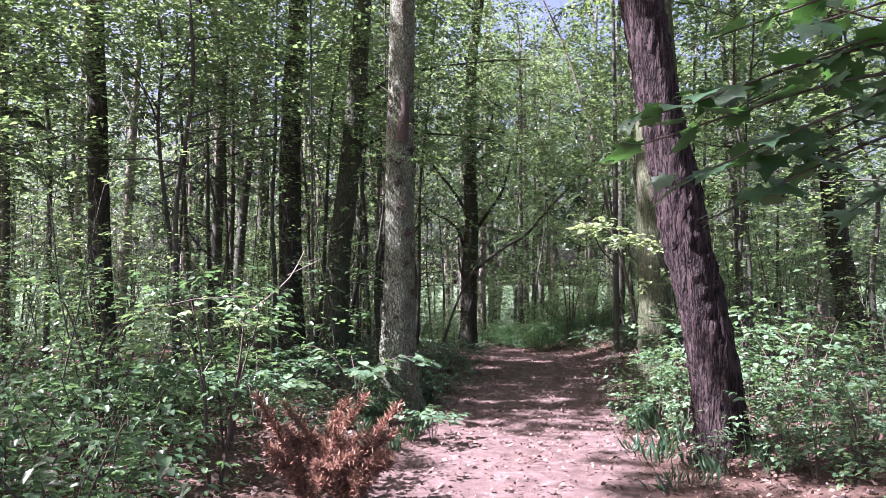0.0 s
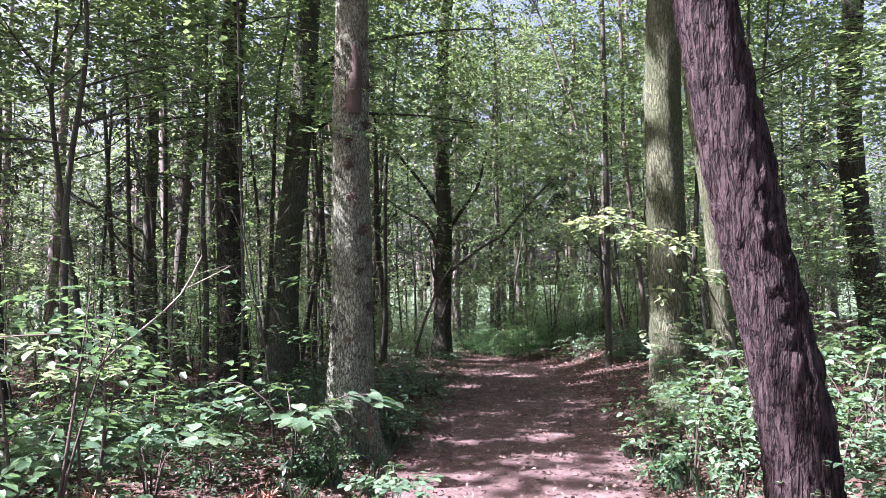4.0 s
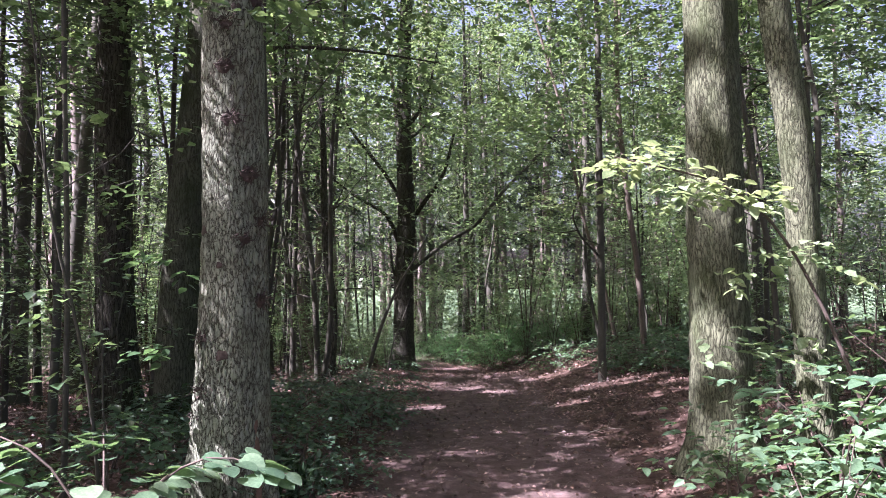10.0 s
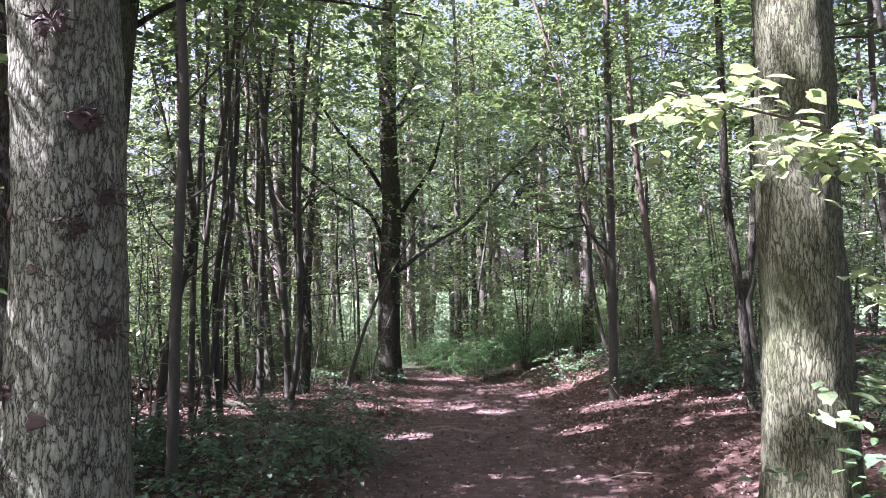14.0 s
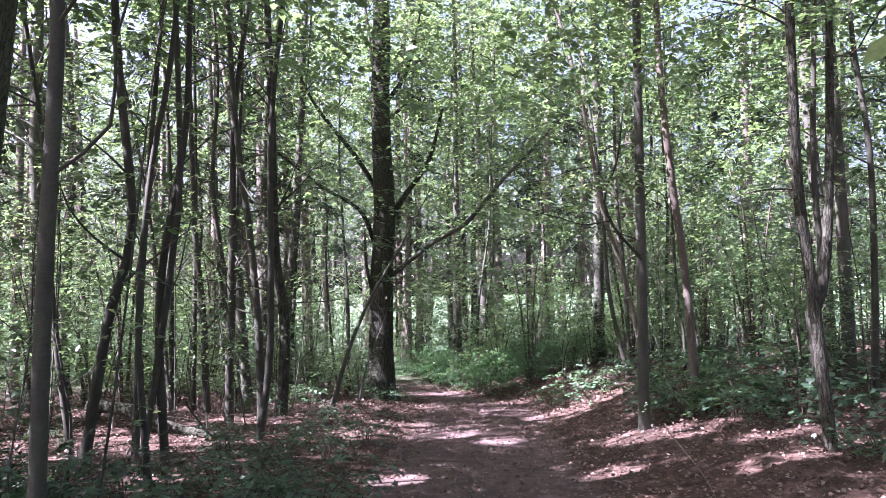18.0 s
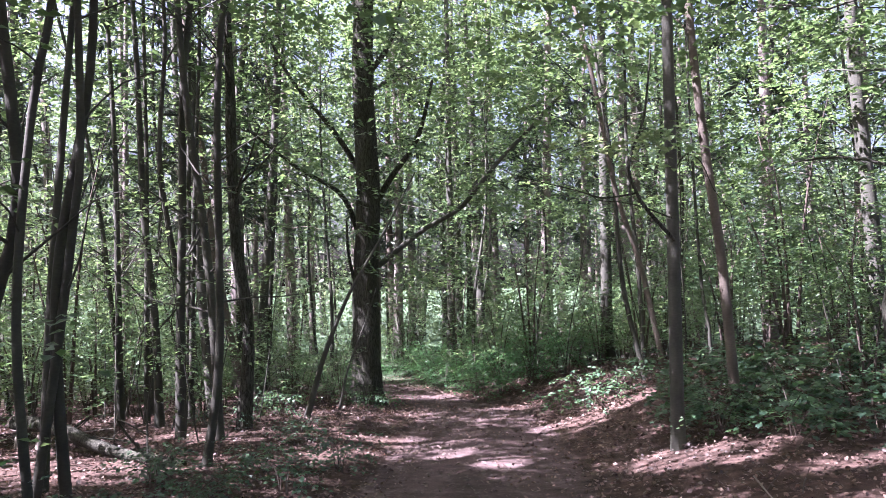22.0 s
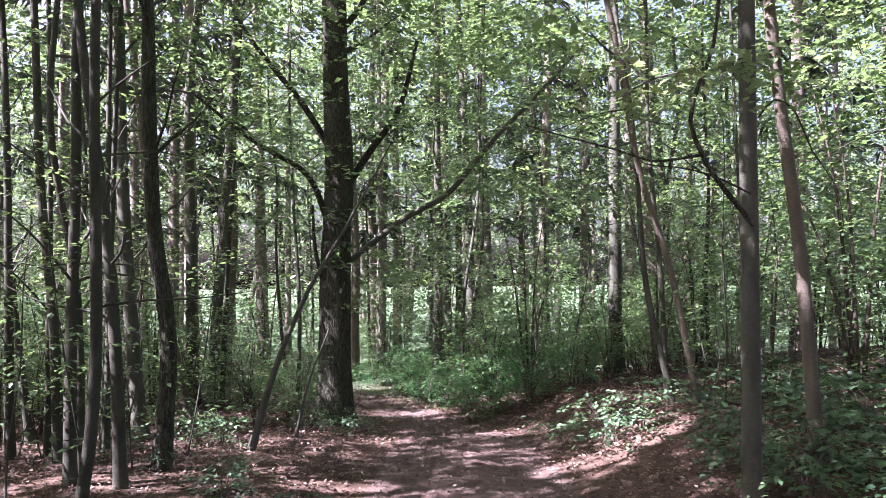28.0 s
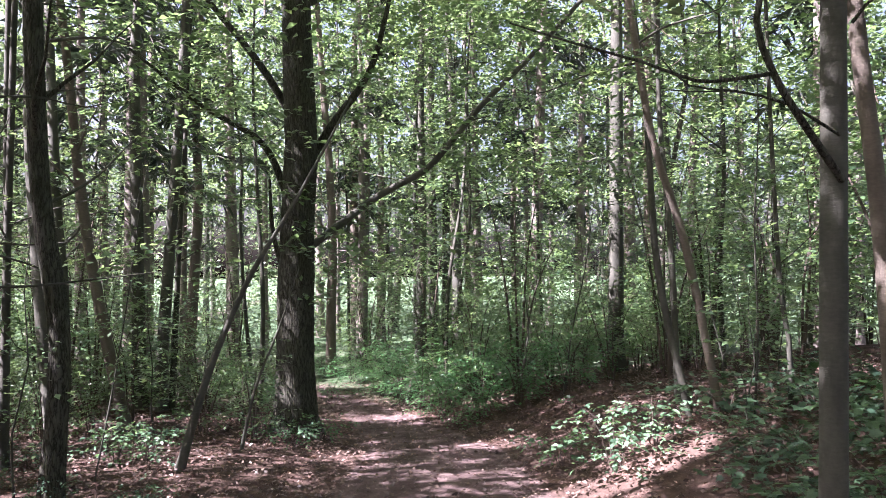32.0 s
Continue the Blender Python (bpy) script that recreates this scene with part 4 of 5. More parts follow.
def shrub(seed, height, spread, stems, sprays, leaves, length, size, mat, label, cat="shrub", shape=OVAL, name="shrub"):
    """A leafy shrub: several thin stems with layered sprays of leaves."""
    r = np.random.default_rng(seed)
    ob = thing(name, 0, 0, 0, label, cat)
    tips, heads = [], []
    for k in range(stems):
        h = 2 * math.pi * (k + r.random()) / stems
        top = np.array([math.cos(h) * spread * r.uniform(0.3, 0.8), math.sin(h) * spread * r.uniform(0.3, 0.8), height * r.uniform(0.7, 1.05)])
        mid = top * (0.35, 0.35, 0.55) + 0.06 * r.standard_normal(3)
        pts = [np.array([0.04 * math.cos(h), 0.04 * math.sin(h), -0.05]), mid, top]
        part("stem", stem("stem", pts, 0.006 + 0.006 * height, 0.003, TWIG, 5, 0.2), ob)
        line = curve_points(pts, 0.1)
        n = sprays // stems
        q = line[r.integers(len(line) // 4, len(line), n)] + r.standard_normal((n, 3)) * (0.25 * spread, 0.25 * spread, 0.06)
        tips.append(q)
        heads.append(np.arctan2(q[:, 1], q[:, 0]) + 0.6 * r.standard_normal(n))
    part("foliage", leaf_cloud("foliage", *spray_leaves(r, np.vstack(tips), np.concatenate(heads), leaves, length, size, 0.05, 0.28), mat, shape), ob)
    return ob


SHRUBS = [shrub(101, 1.15, 0.75, 4, 48, 9, 0.34, 0.085, LEAF_SHRUB, "broad-leaved green shrub on the forest floor", shape=HEX),
          shrub(102, 0.75, 0.7, 4, 44, 9, 0.30, 0.08, LEAF_SHRUB, "low broad-leaved green shrub on the forest floor", shape=HEX),
          shrub(103, 1.75, 0.85, 4, 60, 9, 0.38, 0.082, LEAF_SHRUB, "upright green shrub with layered leaves", shape=HEX),
          shrub(104, 0.5, 0.55, 4, 40, 9, 0.26, 0.068, LEAF_LOW, "low dark green seedling clump", shape=FOLD)]
FAR_SHRUBS = [shrub(105, 1.2, 0.8, 4, 60, 10, 0.34, 0.075, LEAF, "green shrub under the trees farther off", shape=FOLD),
              shrub(106, 1.8, 0.9, 4, 80, 10, 0.36, 0.075, LEAF, "upright green shrub under the trees farther off", shape=FOLD)]
SAPLINGS = [shrub(111, 3.4, 1.2, 3, 140, 11, 0.5, 0.08, LEAF, "leafy young sapling in the undergrowth", "sapling", FOLD, "sapling"),
            shrub(112, 4.6, 1.4, 4, 190, 11, 0.55, 0.082, LEAF, "tall leafy sapling in the undergrowth", "sapling", FOLD, "sapling"),
            shrub(113, 2.4, 1.1, 4, 120, 11, 0.45, 0.075, LEAF, "bushy sapling with fine green leaves", "sapling", FOLD, "sapling")]
used = set()


def plant(proto, x, y, scale=1.0, turn=None):
    ob = proto
    if proto.name in used:
        ob = copy_thing(proto, Matrix())
    used.add(proto.name)
    ob.matrix_basis = pose(x, y, float(ground_z(x, y)), 0, 0, rng.uniform(0, 360) if turn is None else turn) @ Matrix.Scale(scale, 4)
    return ob


def scatter(protos, n, x0, x1, y0, y1, gap, lo, hi, side_gap=0.5):
    mine = []
    for _ in range(n * 12):
        if len(mine) >= n:
            break
        x, y = rng.uniform(x0, x1), rng.uniform(y0, y1)
        if abs(x - path_x(y)) < path_half(y) + side_gap and y < 31:
            continue
        if -1.4 < x < -0.2 and 4.2 < y < 5.5:
            continue
        if all((x - a) ** 2 + (y - b) ** 2 > gap * gap for a, b in mine):
            mine.append((x, y))
            plant(protos[int(rng.integers(len(protos)))], x, y, rng.uniform(lo, hi))


# beside the start of the path
scatter([SHRUBS[2], SHRUBS[0]], 20, -6.5, -1.3, 4.3, 6.6, 0.6, 0.7, 1.0, 0.55)
scatter([SHRUBS[0], SHRUBS[1]], 14, -7.0, -3.0, 6.6, 9.6, 0.6, 0.6, 0.9, 0.55)
scatter([SHRUBS[1], SHRUBS[3]], 16, -3.2, -0.7, 6.8, 9.4, 0.45, 0.45, 0.75, 0.4)
scatter(SHRUBS[:2], 16, 1.8, 5.5, 5.5, 9.8, 0.5, 0.6, 0.95, 0.35)
scatter(SHRUBS[:2], 12, -4.2, -1.2, 2.9, 4.3, 0.5, 0.6, 0.85, 0.45)
scatter(SHRUBS[:2], 5, 2.1, 4.4, 3.9, 5.4, 0.6, 0.45, 0.65, 0.5)
# dark seedlings left of the path, then open litter
scatter([SHRUBS[3]], 26, -2.6, 0.6, 9.5, 13.8, 0.4, 0.7, 1.1, 0.1)
scatter([SHRUBS[3]], 12, -1.0, 0.8, 13.5, 17.0, 0.5, 0.5, 0.9, 0.1)
scatter([SHRUBS[3]], 7, -3.5, 0.6, 16.0, 21.5, 0.8, 0.35, 0.6, 0.3)
scatter([SHRUBS[3], SHRUBS[1]], 12, 4.4, 8.5, 15.8, 21.0, 0.5, 0.5, 0.85, 0.9)
scatter([SHRUBS[3], SHRUBS[1]], 8, 4.5, 7.5, 10.5, 14.5, 0.7, 0.5, 0.8, 0.9)
# green thicket where the path bends away
scatter(FAR_SHRUBS, 18, 3.6, 7.5, 24.2, 29.5, 0.6, 0.8, 1.2, 0.9)
scatter(SAPLINGS, 18, 4.4, 11.0, 23.5, 31.0, 0.9, 0.7, 1.1, 1.0)
scatter(SAPLINGS, 22, 5.9, 12.0, 16.5, 25.0, 1.0, 0.7, 1.1, 1.0)
scatter(SAPLINGS, 16, -12.0, -2.6, 19.0, 30.0, 1.3, 0.7, 1.1, 0.8)
scatter(SAPLINGS, 12, -12.0, -4.0, 8.0, 19.0, 1.3, 0.6, 1.0, 0.8)
scatter(SAPLINGS, 8, 4.8, 11.0, 6.0, 15.0, 1.3, 0.6, 0.95, 0.8)
scatter(SAPLINGS, 42, -14.0, 16.0, 29.0, 42.0, 1.4, 0.8, 1.3, 0.8)
scatter(FAR_SHRUBS, 26, -6.0, 0.4, 22.6, 30.0, 0.6, 0.5, 1.0, 0.3)
scatter(SAPLINGS, 9, -5.0, -0.2, 22.0, 29.0, 0.9, 0.5, 0.8, 0.4)
scatter(FAR_SHRUBS, 44, -10.0, 10.0, 25.5, 36.0, 0.7, 0.7, 1.2, 0.6)

# ---- thin bare stems among the trees ----


def bare_stem(seed, height):
    r = np.random.default_rng(seed)
    ob = thing("sapling", 0, 0, 0, "thin bare sapling stem with a few twigs", "sapling", "thin saplings")
    lean = r.uniform(-0.25, 0.25, 2)
    pts = [np.array([lean[0] * z + 0.05 * r.standard_normal(), lean[1] * z, z]) for z in np.linspace(-0.05, height, 5)]
    part("stem", stem("stem", pts, 0.011, 0.003, BARK_YOUNG, 6, 0.25), ob)
    line = curve_points(pts, 0.1)
    for _ in range(5):
        p = line[int(r.integers(len(line) // 4, len(line) - 1))]
        part("twig", stem("twig", limb_points(r, p, r.uniform(0, 6.28), r.uniform(0.4, 0.9), r.uniform(0.3, 1.2)), 0.005, 0.0015, BARK_YOUNG, 4, 0.2), ob)
    q = line[r.integers(len(line) // 4, len(line), 30)] + r.standard_normal((30, 3)) * (0.3, 0.3, 0.1)
    part("foliage", leaf_cloud("foliage", *spray_leaves(r, q, r.uniform(0, 6.28, 30), 9, 0.34, 0.07, 0.05, 0.28), LEAF), ob)
    return ob


STEMS = [bare_stem(151, 2.4), bare_stem(152, 3.2), bare_stem(153, 4.0), bare_stem(154, 1.8)]
scatter(STEMS, 34, -7.5, -0.9, 9.0, 17.0, 0.5, 0.8, 1.25, 0.6)
scatter(STEMS, 40, -7.0, -0.4, 17.0, 27.0, 0.5, 0.8, 1.25, 0.6)
scatter(STEMS, 26, 4.6, 10.0, 13.0, 26.0, 0.7, 0.8, 1.25, 1.2)
scatter(STEMS, 14, -6.5, -2.2, 4.6, 9.0, 0.7, 0.6, 0.9, 0.8)
scatter(STEMS, 8, 3.2, 6.5, 6.0, 11.0, 0.7, 0.5, 0.8, 0.8)

# ---- far woods ----


def far_woods(name, seed, n, d0, d1, half, top, leaves, length, size, label, low=1.0):
    r = np.random.default_rng(seed)
    k = n // 9
    a = r.uniform(-half, half, k)
    d = r.uniform(d0, d1, k)
    x, y = d * np.sin(a) + 1, d * np.cos(a) + 4
    tall = top * (0.75 + 0.25 * np.sin(x * 0.35 + seed) * np.cos(y * 0.21))
    clump = np.stack([x, y, ground_z(x, y) + 0.3 + tall * r.random(k) ** 1.05], -1)
    clump = clump[(clump[:, 2] > 4.5) | (r.random(k) < low)]
    k = len(clump)
    n = k * 9
    at = np.repeat(clump, 9, 0) + r.standard_normal((n, 3)) * np.repeat(r.uniform(0.5, 1.3, (k, 1)), 9, 0) * (1.0, 1.0, 0.42)
    me = leaf_cloud(name, *spray_leaves(r, at, r.uniform(0, 6.28, n), leaves, length, size, 0.15, 0.9), LEAF_FAR)
    tagged(new(name, me), label, "woods", kind="stuff")


far_woods("mid_woods", 76, 8600, 28, 44, 0.75, 17, 11, 0.8, 0.14, "green foliage of young trees in the middle distance")
far_woods("far_woods", 77, 8000, 46, 76, 0.9, 25, 10, 1.4, 0.28, "dense green foliage of the woods far off", 0.4)
far_woods("side_woods", 78, 1200, 30, 50, 2.6, 18, 10, 1.2, 0.36, "green foliage of the woods all round")


def shade_canopy():
    """Leaf layers added to shape the light, mostly out of view; gaps follow SUNNY."""
    r = np.random.default_rng(90)
    roof = 13.2
    for name, n, x0, x1, y0, y1, small, large in (("shade_canopy", 40000, -30, 14, -12, 30, 0.30, 0.56), ("far_canopy", 52000, -30, 22, 30, 62, 0.16, 0.30)):
        x, y = r.uniform(x0, x1, n), r.uniform(y0, y1, n)
        gap = np.array([noise.noise(Vector((p * 0.95, q * 0.95, 1.7))) + 0.5 * noise.noise(Vector((p * 0.25, q * 0.25, 8.1))) for p, q in zip(x, y)])
        for places, amount in ((SUNNY, 0.75), (SHADY, -0.7)):
            for px, py, pz, rad in places:
                k = (roof - pz) / SUN_DIR.z
                cx, cy = px + SUN_DIR.x * k, py + SUN_DIR.y * k
                rad = max(rad, 0.32)
                gap = gap + amount * np.exp(-(((x - cx) / (rad * 1.25)) ** 2 + ((y - cy) / rad) ** 2) ** 2)
        gap = gap + 0.55 * ease(24, 31, y)
        keep = gap < CANOPY_OPEN + 0.09 * r.standard_normal(n)
        x, y = x[keep], y[keep]
        m = len(x)
        z = roof + 0.5 * np.array([noise.noise(Vector((p * 0.3, q * 0.3, 4.0))) for p, q in zip(x, y)]) + 0.25 * r.standard_normal(m)
        h = r.uniform(0, 6.28, m)
        ax = np.stack([np.cos(h), np.sin(h), -0.2 + 0.3 * r.standard_normal(m)], -1)
        nm = np.array([0, 0, 1.0]) + 0.4 * r.standard_normal((m, 3))
        tagged(new(name, leaf_cloud(name, np.stack([x, y, z], -1), ax, nm, r.uniform(small, large, m), LEAF_HIGH)), "green leaf layer added overhead to block and dapple the sun", "tree canopy", kind="stuff")


CANOPY_OPEN = 0.2
shade_canopy()


def leaf_litter():
    """Fallen leaves, thick beside the path and thin on it."""
    r = np.random.default_rng(31)
    n = 105000
    x, y = r.uniform(-6, 9, n), 2.4 + 27.6 * r.random(n)
    d = np.abs(x - path_x(y)) / path_half(y)
    keep = r.random(n) < 0.5 + 0.5 * ease(0.5, 1.3, d)
    x, y = x[keep], y[keep]
    m = len(x)
    pos = np.stack([x, y, ground_z(x, y) + 0.012 + 0.03 * r.random(m)], -1)
    h = r.uniform(0, 6.28, m)
    ax = np.stack([np.cos(h), np.sin(h), 0.35 * r.standard_normal(m)], -1)
    nm = np.array([0, 0, 1.0]) + 0.55 * r.standard_normal((m, 3))
    me = leaf_cloud("leaf_litter", pos, ax, nm, r.uniform(0.02, 0.056, m), LITTER)
    tagged(new("leaf_litter", me), "red-brown fallen leaves strewn over the ground", "leaf litter", kind="stuff")


leaf_litter()

# ---- single things along the way ----
TORN = smooth_bark("torn_wood", (0.07, 0.045, 0.03), (0.15, 0.10, 0.068), (0.10, 0.072, 0.05))


def limb_on(owner, name, pts, r0, r1, mat, sides=8, label=""):
    """A limb through places in the world, as a part of a tree."""
    foot = np.array(owner.matrix_basis.translation)
    return part(name, stem(name, [np.array(p) - foot for p in pts], r0, r1, mat, sides, 0.12), owner, label)


def foliage_on(owner, name, pts, sprays, leaves, length, size, spread, mat, shape, seed, tilt=0.28):
    """Sprays of leaves along a line of places in the world, as a part of a plant."""
    r = np.random.default_rng(seed)
    line = curve_points(pts, 0.05) - np.array(owner.matrix_basis.translation)
    q = line[r.integers(0, len(line), sprays)] + r.standard_normal((sprays, 3)) * spread
    d = line[-1] - line[0]
    h = np.arctan2(d[1], d[0]) + 1.1 * r.standard_normal(sprays)
    return part(name, leaf_cloud(name, *spray_leaves(r, q, h, leaves, length, size, 0.08, tilt), mat, shape), owner)


# the great dark tree: limbs, and the long broken bough that arches over the path
limb_on(BIG, "bough", [(0.95, 23.7, 1.9), (1.47, 23.9, 2.32), (2.04, 24.0, 2.75), (2.73, 24.0, 3.14), (3.13, 24.0, 3.58), (3.63, 24.0, 4.17), (4.34, 24.0, 4.88), (5.18, 24.0, 5.81)], 0.058, 0.035, BARK_GREY, 9, "long bare arching bough")
limb_on(BIG, "bough", [(0.85, 23.7, 2.9), (1.35, 23.6, 3.7), (1.9, 23.5, 4.5), (2.2, 23.4, 5.6)], 0.07, 0.03, BARK_DARK)
limb_on(BIG, "bough", [(0.75, 23.7, 2.6), (0.4, 23.5, 3.4), (-0.4, 23.4, 3.9), (-1.3, 23.2, 4.6)], 0.055, 0.02, BARK_DARK)
limb_on(BIG, "bough", [(0.75, 23.7, 3.9), (0.3, 23.5, 4.6), (-0.5, 23.3, 5.6), (-1.0, 23.2, 6.6)], 0.06, 0.02, BARK_DARK)
limb_on(BIG, "bough", [(0.8, 23.6, 1.2), (0.55, 23.5, 2.1), (0.5, 23.4, 2.9)], 0.045, 0.02, BARK_DARK)
foliage_on(BIG, "bough_foliage", [(2.6, 24, 3.2), (3.3, 24, 3.5), (4.1, 23.8, 3.3), (4.8, 23.6, 3.1)], 80, 12, 0.5, 0.105, (0.35, 0.5, 0.22), LEAF, FOLD, 301)
foliage_on(BIG, "bough_foliage", [(1.6, 23.2, 4.8), (2.6, 23, 5.4), (3.8, 22.8, 5.5), (4.6, 22.6, 5.2)], 105, 12, 0.55, 0.11, (0.5, 0.7, 0.4), LEAF, FOLD, 302)
foliage_on(BIG, "bough_foliage", [(-1.4, 23.2, 4.4), (-0.3, 23.2, 4.0), (0.4, 23.2, 3.2)], 60, 12, 0.5, 0.105, (0.45, 0.5, 0.3), LEAF, FOLD, 303)
foliage_on(BIG, "bough_foliage", [(0.9, 23.1, 1.8), (1.5, 23.2, 2.2), (2.2, 23.4, 2.4)], 45, 11, 0.45, 0.10, (0.4, 0.4, 0.25), LEAF, FOLD, 304)

# boughs of the dark tree that hang over the path
foliage_on(DARK, "bough_foliage", [(-1.7, 12.5, 4.3), (-0.4, 12.6, 4.2), (0.9, 12.8, 4.1)], 75, 11, 0.5, 0.105, (0.4, 0.8, 0.3), LEAF, FOLD, 307, 0.6)
limb_on(DARK, "bough", [(-1.75, 12.6, 3.7), (-1.0, 12.6, 4.15), (0.0, 12.7, 4.2), (1.0, 12.8, 4.1)], 0.03, 0.008, BARK_DARK)

foliage_on(DARK, "bough_foliage", [(-1.5, 12.5, 5.0), (0.2, 12.8, 5.4), (1.7, 13.2, 5.7)], 230, 13, 0.5, 0.075, (0.7, 0.9, 0.5), LEAF, FOLD, 314, 0.3)
limb_on(DARK, "bough", [(-1.65, 12.5, 4.6), (-0.8, 12.6, 5.2), (0.4, 12.8, 5.5), (1.6, 13.2, 5.7)], 0.035, 0.008, BARK_DARK)
foliage_on(BIG, "bough_foliage", [(-2.4, 22.2, 6.4), (0.0, 21.6, 7.4), (2.0, 21.6, 7.6), (3.8, 22.0, 7.4)], 420, 14, 0.55, 0.085, (0.9, 1.0, 1.0), LEAF, FOLD, 315, 0.35)
foliage_on(BIG, "bough_foliage", [(-1.6, 22.4, 9.4), (0.8, 22.4, 10.2), (3.4, 22.8, 9.6)], 320, 14, 0.6, 0.09, (1.0, 1.0, 1.0), LEAF, FOLD, 316, 0.35)

p, rad = BIG_AT(0.35)
part("scar", stem("scar", [p + (0.05, -rad * 0.86, -0.3), p + (0.02, -rad * 0.8, 0.1), p + (-0.03, -rad * 0.74, 0.55)], 0.10, 0.05, TORN, 10, 0.06), BIG, "torn bark low on the trunk")

# slim grey tree: bare dark side branches
limb_on(POLE, "branch", [(3.87, 16.25, 1.99), (3.55, 16.10, 2.27), (3.45, 16.10, 2.44), (3.38, 16.10, 2.65), (3.44, 16.10, 2.88), (3.55, 16.10, 3.15), (3.63, 16.07, 3.79)], 0.018, 0.009, BARK_DARK)
limb_on(POLE, "branch", [(3.45, 16.10, 2.43), (3.26, 16.10, 2.40), (3.10, 16.10, 2.39), (2.88, 16.10, 2.46), (2.59, 16.10, 2.53), (2.30, 16.10, 2.61)], 0.010, 0.004, BARK_DARK)
limb_on(POLE, "branch", [(3.86, 16.25, 2.2), (3.51, 16.10, 2.30), (3.28, 16.10, 2.35), (3.07, 16.10, 2.37), (2.95, 16.10, 2.48)], 0.008, 0.003, BARK_DARK)
limb_on(POLE, "branch", [(3.9, 16.2, 2.7), (3.96, 16.10, 2.80), (4.10, 16.10, 2.72), (4.21, 16.10, 2.46), (4.37, 16.10, 2.23), (4.41, 16.10, 1.97)], 0.008, 0.003, BARK_DARK)
# these sprays look sunlit by their lighter leaf colour
foliage_on(POLE, "branch_foliage", [(2.83, 15.69, 2.77), (3.18, 15.62, 2.84), (3.61, 15.69, 2.95)], 22, 9, 0.3, 0.085, (0.25, 0.2, 0.07), LEAF_SUNLIT, OVAL, 305, 0.2)

foliage_on(POLE, "branch_foliage", [(2.04, 15.83, 3.94), (2.90, 15.90, 4.30), (3.75, 16.04, 4.44)], 70, 11, 0.5, 0.10, (0.4, 0.7, 0.35), LEAF, FOLD, 306, 0.6)

foliage_on(POLE, "branch_foliage", [(2.4, 15.2, 4.7), (3.4, 16.0, 5.2), (4.6, 17.0, 5.6)], 70, 12, 0.55, 0.105, (0.6, 0.7, 0.6), LEAF, FOLD, 308, 0.4)
foliage_on(BIG, "bough_foliage", [(-1.6, 22.6, 5.2), (-0.4, 22.3, 5.6), (1.0, 22.2, 5.8), (1.8, 22.3, 6.6)], 150, 12, 0.55, 0.11, (0.6, 0.7, 0.6), LEAF, FOLD, 309, 0.4)
foliage_on(BIG, "bough_foliage", [(-1.3, 23.0, 3.4), (-0.5, 22.9, 3.0), (0.2, 23.0, 2.6)], 40, 11, 0.5, 0.10, (0.4, 0.5, 0.2), LEAF, FOLD, 313, 0.3)

# second arm of the forked tree
limb_on(FORK, "arm", [(4.62, 14.1, 1.35), (4.76, 14.1, 1.8), (4.85, 14.1, 2.86), (4.9, 14.1, 4.03), (4.95, 14.1, 6.0)], 0.046, 0.022, BARK_DARK, 12)


# knots, tufts and the torn foot of the old oak
def knot(radius, seed):
    r = np.random.default_rng(seed)
    bm = bmesh.new()
    bmesh.ops.create_icosphere(bm, subdivisions=3, radius=radius)
    for v in bm.verts:
        k = 1 + 0.5 * noise.noise(v.co * (1.6 / radius) + Vector((seed, 0, 0))) + 0.2 * noise.noise(v.co * (5 / radius))
        v.co = Vector((v.co.x * k, v.co.y * k * 0.2, v.co.z * k * 0.9))
    me = bpy.data.meshes.new("knot")
    bm.to_mesh(me)
    bm.free()
    me.polygons.foreach_set("use_smooth", np.ones(len(me.polygons), bool))
    me.materials.append(KNOT)
    return me


def tuft(seed, radius):
    r = np.random.default_rng(seed)
    n = 60
    ax = unit(r.standard_normal((n, 3)) * (1, 0.6, 1) - (0, 0.6, 0.15))
    return leaf_cloud("tuft", 0.35 * radius * r.standard_normal((n, 3)), ax, r.standard_normal((n, 3)), r.uniform(0.5, 1.5, n) * radius, KNOT, FOLD, 0.12)


KNOT = smooth_bark("knot_bark", (0.028, 0.021, 0.016), (0.07, 0.052, 0.04), (0.06, 0.045, 0.035))
KNOTS, TUFTS = [knot(0.055, 5), knot(0.04, 9)], [tuft(3, 0.055), tuft(4, 0.045)]
rk = np.random.default_rng(12)
for i in range(30):
    z = 0.45 + 3.7 * (i + rk.random()) / 30
    p, rad = OLD_OAK_AT(z)
    a = -math.pi / 2 + rk.uniform(-1.25, 1.25)
    at = p + np.array([math.cos(a) * rad * 0.98, math.sin(a) * rad * 0.98, 0])
    k = part("knot", KNOTS[i % 2], OLD_OAK)
    k.matrix_basis = pose(*at, 0, 0, math.degrees(a) + 90) @ Matrix.Scale(rk.uniform(0.4, 0.95), 4)
    if i % 2 == 0:
        q = part("tuft", TUFTS[(i // 2) % 2], OLD_OAK)
        q.matrix_basis = pose(*at, 0, 0, math.degrees(a) + 90)
torn = []
for z, k in ((0.02, 0.86), (0.35, 0.86), (0.7, 0.86), (1.05, 0.84)):
    p, rad = OLD_OAK_AT(z)
    torn.append(p + (rad * k * 0.78, -rad * k * 0.62, 0))
part("scar", stem("scar", torn, 0.072, 0.012, TORN, 12, 0.05), OLD_OAK, "torn red-brown wood")
p, rad = OLD_OAK_AT(3.55)
